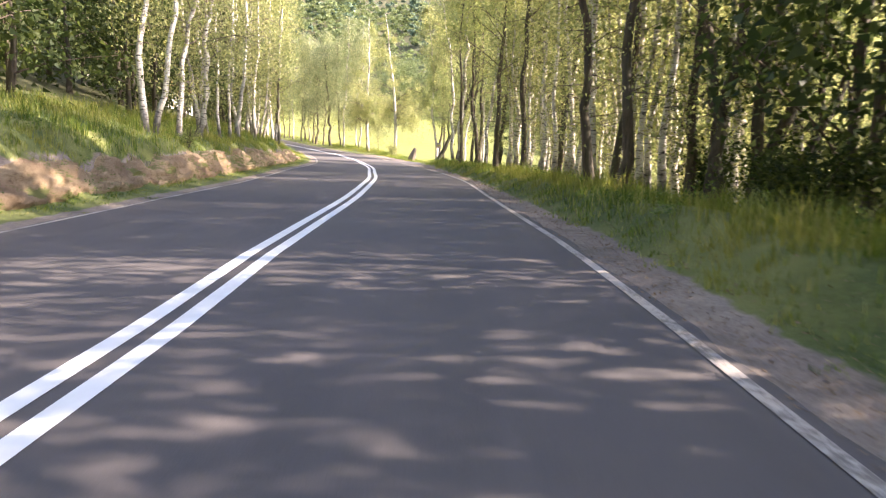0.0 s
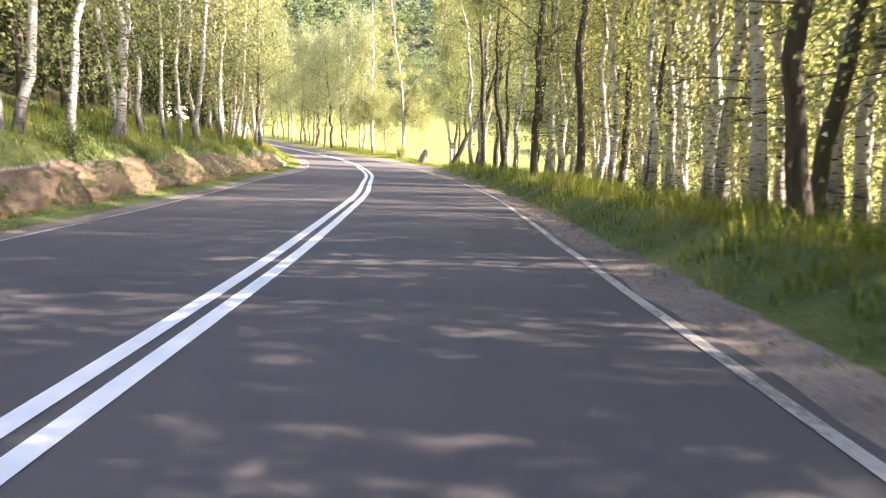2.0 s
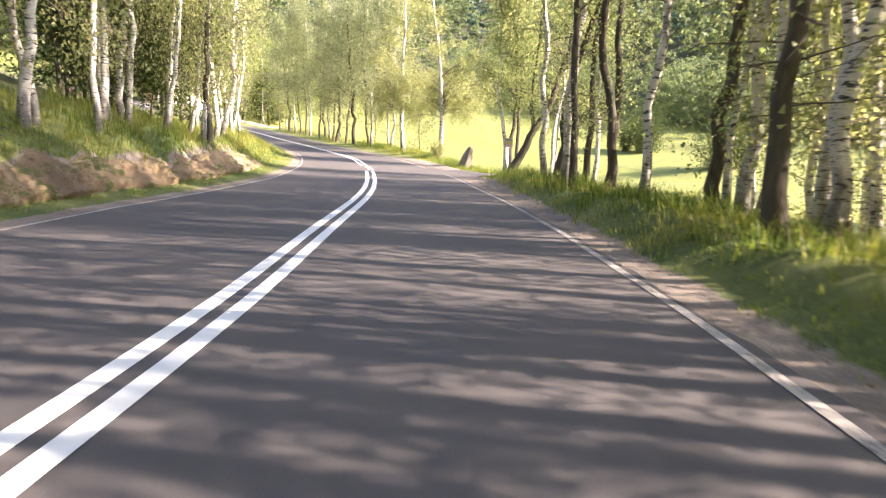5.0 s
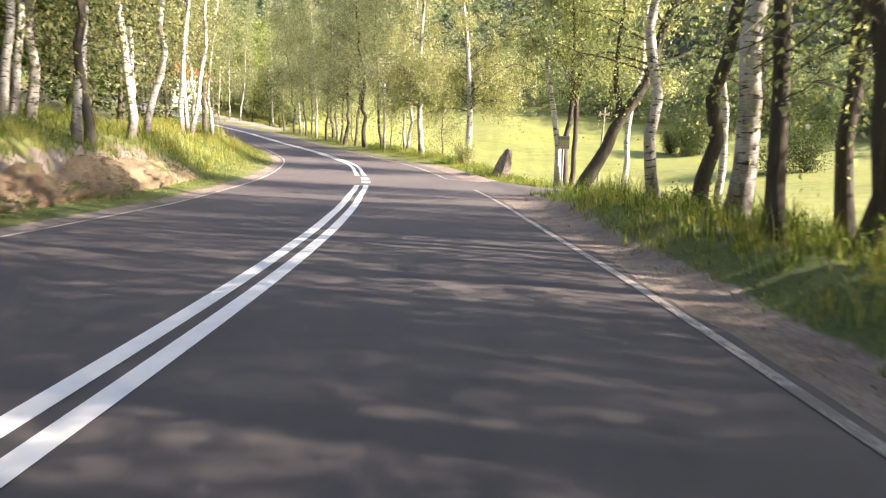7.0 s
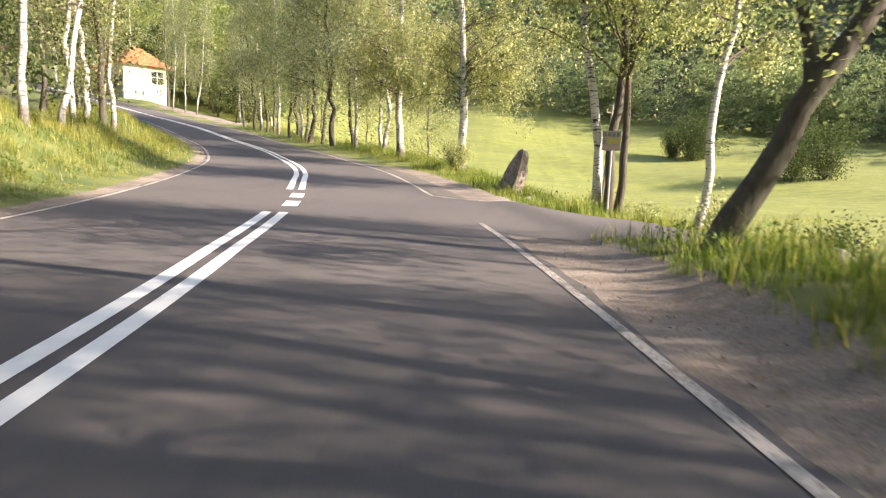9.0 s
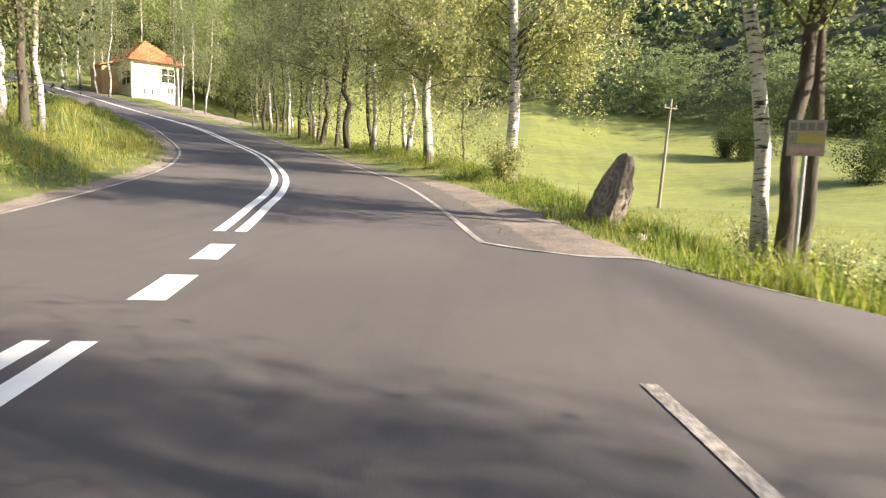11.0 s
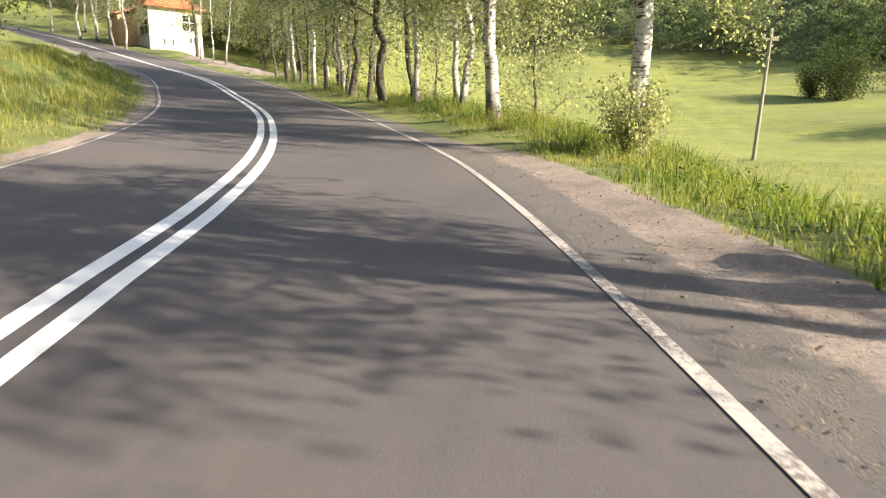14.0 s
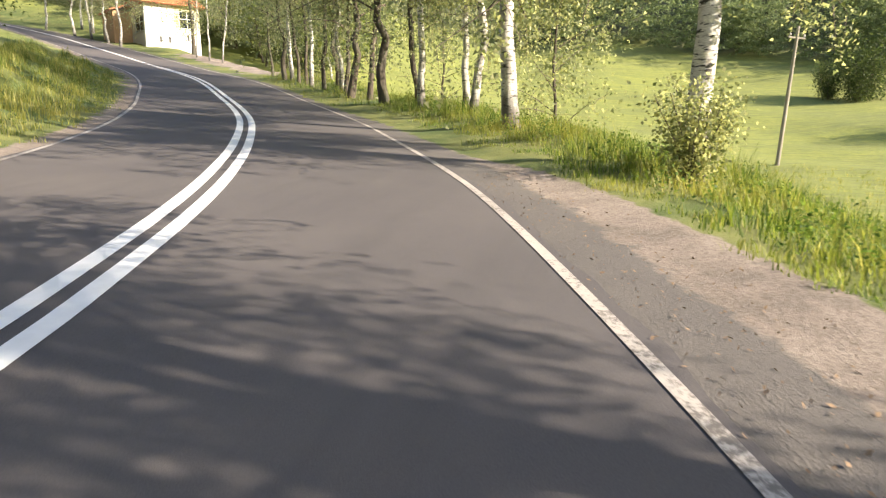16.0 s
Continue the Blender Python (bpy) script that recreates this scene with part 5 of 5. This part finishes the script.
for i, (x, y, tall) in enumerate(((28.5, 155.0, 9.5), (23.9, 156.6, 5.0), (26.0, 152.5, 6.0), (31.5, 126.0, 7.0), (36.0, 127.5, 8.0))):
    shrub(x, y, tall, 90 + i)


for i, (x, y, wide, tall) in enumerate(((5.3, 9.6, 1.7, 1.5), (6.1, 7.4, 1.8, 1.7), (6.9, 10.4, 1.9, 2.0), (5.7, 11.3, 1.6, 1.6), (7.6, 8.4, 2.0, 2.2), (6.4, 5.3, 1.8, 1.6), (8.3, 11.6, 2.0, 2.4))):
    bush(x, y, wide, tall, 4200, 180 + i, DARK_SHADE_LEAF, "dense dark undergrowth shrub in the shade of the wood")
bush(5.3, 13.4, 1.3, 1.5, 2600, 78, DARK_SHADE_LEAF, "dark leafy shrub at the foot of the trunks")
bush(6.6, 12.2, 1.2, 1.3, 2200, 79, DARK_SHADE_LEAF, "dark leafy shrub at the foot of the trunks")
bush(2.6, 50.6, 0.9, 0.75, 1700, 75, DARK_SHADE_LEAF, "low dark heath bush at the meadow's edge")
bush(4.2, 50.0, 0.9, 0.75, 1700, 76, DARK_SHADE_LEAF, "low dark heath bush at the meadow's edge")
bush(5.4, 50.9, 0.9, 0.75, 1700, 77, DARK_SHADE_LEAF, "low dark heath bush at the meadow's edge")


def boulder(x, y, size, seed, label):
    bm = bmesh.new()
    bmesh.ops.create_icosphere(bm, subdivisions=3, radius=size)
    for v in bm.verts:
        v.co = Vector((v.co.x * 1.3, v.co.y, v.co.z * 0.6)) * (1 + 0.35 * noise.noise(v.co / size * 1.3 + Vector((seed, 0, 0))))
    ob = part("stone", bm, PEBBLE)
    ob.matrix_basis = pose(x, y, spot(x, y) + size * 0.15, 0, 0, seed * 40)
    tagged(ob, label, "stone")


boulder(1.4, 48.0, 0.22, 1, "small pale stone in the verge grass")
boulder(-2.3, 56.0, 0.12, 2, "small pale stone before the standing stone")


# ---- house at the top of the bend ----
def house():
    root = tagged(new("house"), "white house with an orange tiled hip roof beside the road", "house")
    W, L, H0 = 4.6, 6.2, 3.5
    def wall(name, x0, x1, y0, y1, mat, holes):
        """A wall along x or y with openings cut through: (from, to, sill, head)."""
        bm = bmesh.new()
        flat = (x1 - x0) > (y1 - y0)
        a0, a1 = (x0, x1) if flat else (y0, y1)
        cuts = sorted({a0, a1, *[v for h in holes for v in h[:2]]})
        rows = sorted({-2.0, H0, *[v for h in holes for v in h[2:]]})
        grid = {(i, j): bm.verts.new((p, y0, q) if flat else (x0, p, q)) for i, p in enumerate(cuts) for j, q in enumerate(rows)}
        faces = []
        for i in range(len(cuts) - 1):
            for j in range(len(rows) - 1):
                p, q = (cuts[i] + cuts[i + 1]) / 2, (rows[j] + rows[j + 1]) / 2
                if not any(h[0] < p < h[1] and h[2] < q < h[3] for h in holes):
                    faces.append(bm.faces.new([grid[i, j], grid[i + 1, j], grid[i + 1, j + 1], grid[i, j + 1]]))
        g = bmesh.ops.extrude_face_region(bm, geom=faces)
        bmesh.ops.translate(bm, verts=[e for e in g["geom"] if isinstance(e, bmesh.types.BMVert)], vec=(0, y1 - y0, 0) if flat else (x1 - x0, 0, 0))
        bmesh.ops.recalc_face_normals(bm, faces=bm.faces)
        return part(name, bm, mat, root)
    t = 0.3
    front = [(2.86, 4.25, 1.7, 3.15), (3.45, 3.65, 0.7, 1.25), (3.78, 3.98, 0.7, 1.25), (1.1, 1.32, 0.45, 0.95), (1.85, 2.07, 0.45, 0.95)]
    side = [(0.4, 2.7, 1.35, 2.75)]
    wall("wall_lit", 0, W, 0, t, PLASTER, front)
    wall("wall_street", 0, t, t, L, SHADED_WALL, side)
    wall("wall_rear", 0, W, L, L + t, PLASTER, [])
    wall("wall_meadow", W - t, W, t, L, PLASTER, [])
    def window(x0, x1, z0, z1, on_front):
        w = new("window")
        w.parent = root
        def bar(name, a0, a1, c0, c1, mat, d0, d1, up):
            b = bmesh.new()
            box(b, a0, a1, d0, d1, c0, c1) if on_front else box(b, d0, d1, a0, a1, c0, c1)
            return part(name, b, mat, up)
        fr = 0.07
        for a0, a1, c0, c1 in ((x0, x0 + fr, z0, z1), (x1 - fr, x1, z0, z1), (x0 + fr, x1 - fr, z0, z0 + fr), (x0 + fr, x1 - fr, z1 - fr, z1), ((x0 + x1) / 2 - 0.03, (x0 + x1) / 2 + 0.03, z0 + fr, z1 - fr)):
            bar("frame", a0, a1, c0, c1, PALE_FRAME if x1 - x0 > 1 else FRAME, 0.08, 0.16, w)
        if x1 - x0 > 1:
            mid = z0 + 0.55 * (z1 - z0)
            bar("transom", x0 + fr, (x0 + x1) / 2 - 0.03, mid - 0.03, mid + 0.03, PALE_FRAME, 0.085, 0.155, w)
            bar("transom", (x0 + x1) / 2 + 0.03, x1 - fr, mid - 0.03, mid + 0.03, PALE_FRAME, 0.085, 0.155, w)
        bar("pane", x0 + fr, (x0 + x1) / 2 - 0.03, z0 + fr, z1 - fr, GLASS, 0.11, 0.13, w)
        bar("pane", (x0 + x1) / 2 + 0.03, x1 - fr, z0 + fr, z1 - fr, GLASS, 0.11, 0.13, w)
        bar("sill", x0 - 0.08, x1 + 0.08, z0 - 0.06, z0 - 0.005, STEEL, -0.09, 0.07, w)
    for x0, x1, z0, z1 in front:
        window(x0, x1, z0, z1, True)
    for x0, x1, z0, z1 in side:
        window(x0, x1, z0, z1, False)
    # cream boarding round the wide window, and the tan wing on the street side
    for x0, x1, z0, z1 in ((2.45, 2.83, 1.6, 3.48), (4.28, 4.58, 1.6, 3.48), (2.83, 4.28, 3.18, 3.48)):
        bm = bmesh.new()
        box(bm, x0, x1, -0.04, -0.003, z0, z1, 0.006)
        part("boarding", bm, CREAM, root, "cream-painted boarding")
    bm = bmesh.new()
    box(bm, -1.5, -0.004, 3.3, 6.4, -2.0, 3.2, 0.02)
    wing = part("wing", bm, TAN_WALL, root, "tan boarded wing beside the road")
    bm = bmesh.new()
    edge = [bm.verts.new(p) for p in ((-1.8, 3.0, 3.15), (0.1, 3.0, 3.75), (0.1, 6.7, 3.75), (-1.8, 6.7, 3.15))]
    g = bmesh.ops.extrude_face_region(bm, geom=[bm.faces.new(edge)])
    bmesh.ops.translate(bm, verts=[e for e in g["geom"] if isinstance(e, bmesh.types.BMVert)], vec=(0, 0, 0.12))
    bmesh.ops.recalc_face_normals(bm, faces=bm.faces)
    part("wing_roof", bm, TILE, wing)
    bm = bmesh.new()
    o, rise = 0.5, 2.4
    c = [bm.verts.new(p) for p in ((-o, -o, H0), (W + o, -o, H0), (W + o, L + t + o, H0), (-o, L + t + o, H0), (W / 2, W / 2, H0 + rise), (W / 2, L + t - W / 2, H0 + rise))]
    for q in ((0, 1, 4), (1, 2, 5, 4), (2, 3, 5), (3, 0, 4, 5), (3, 2, 1, 0)):
        bm.faces.new([c[i] for i in q])
    roof = part("roof", bm, TILE, root, "orange tiled hip roof")
    # courses of tiles on the two slopes in view
    for k in range(14):
        h = k / 14
        z = H0 + rise * h + 0.06
        corner = (-o + (W / 2 + o) * h, -o + (W / 2 + o) * h, z)
        right = (W + o - (W / 2 + o) * h, -o + (W / 2 + o) * h, z)
        left = (-o + (W / 2 + o) * h, L + t + o - (W / 2 + o) * h, z)
        for p, q in ((corner, right), (left, corner)):
            v, f = tube([p, q], [0.06, 0.06], 6)
            part("tile_course", mesh_of("tile_course", v, f, TILE), TILE, roof)
    root.matrix_basis = pose(-42.9, 104.4, 12.2, 0, 0, 55)


house()
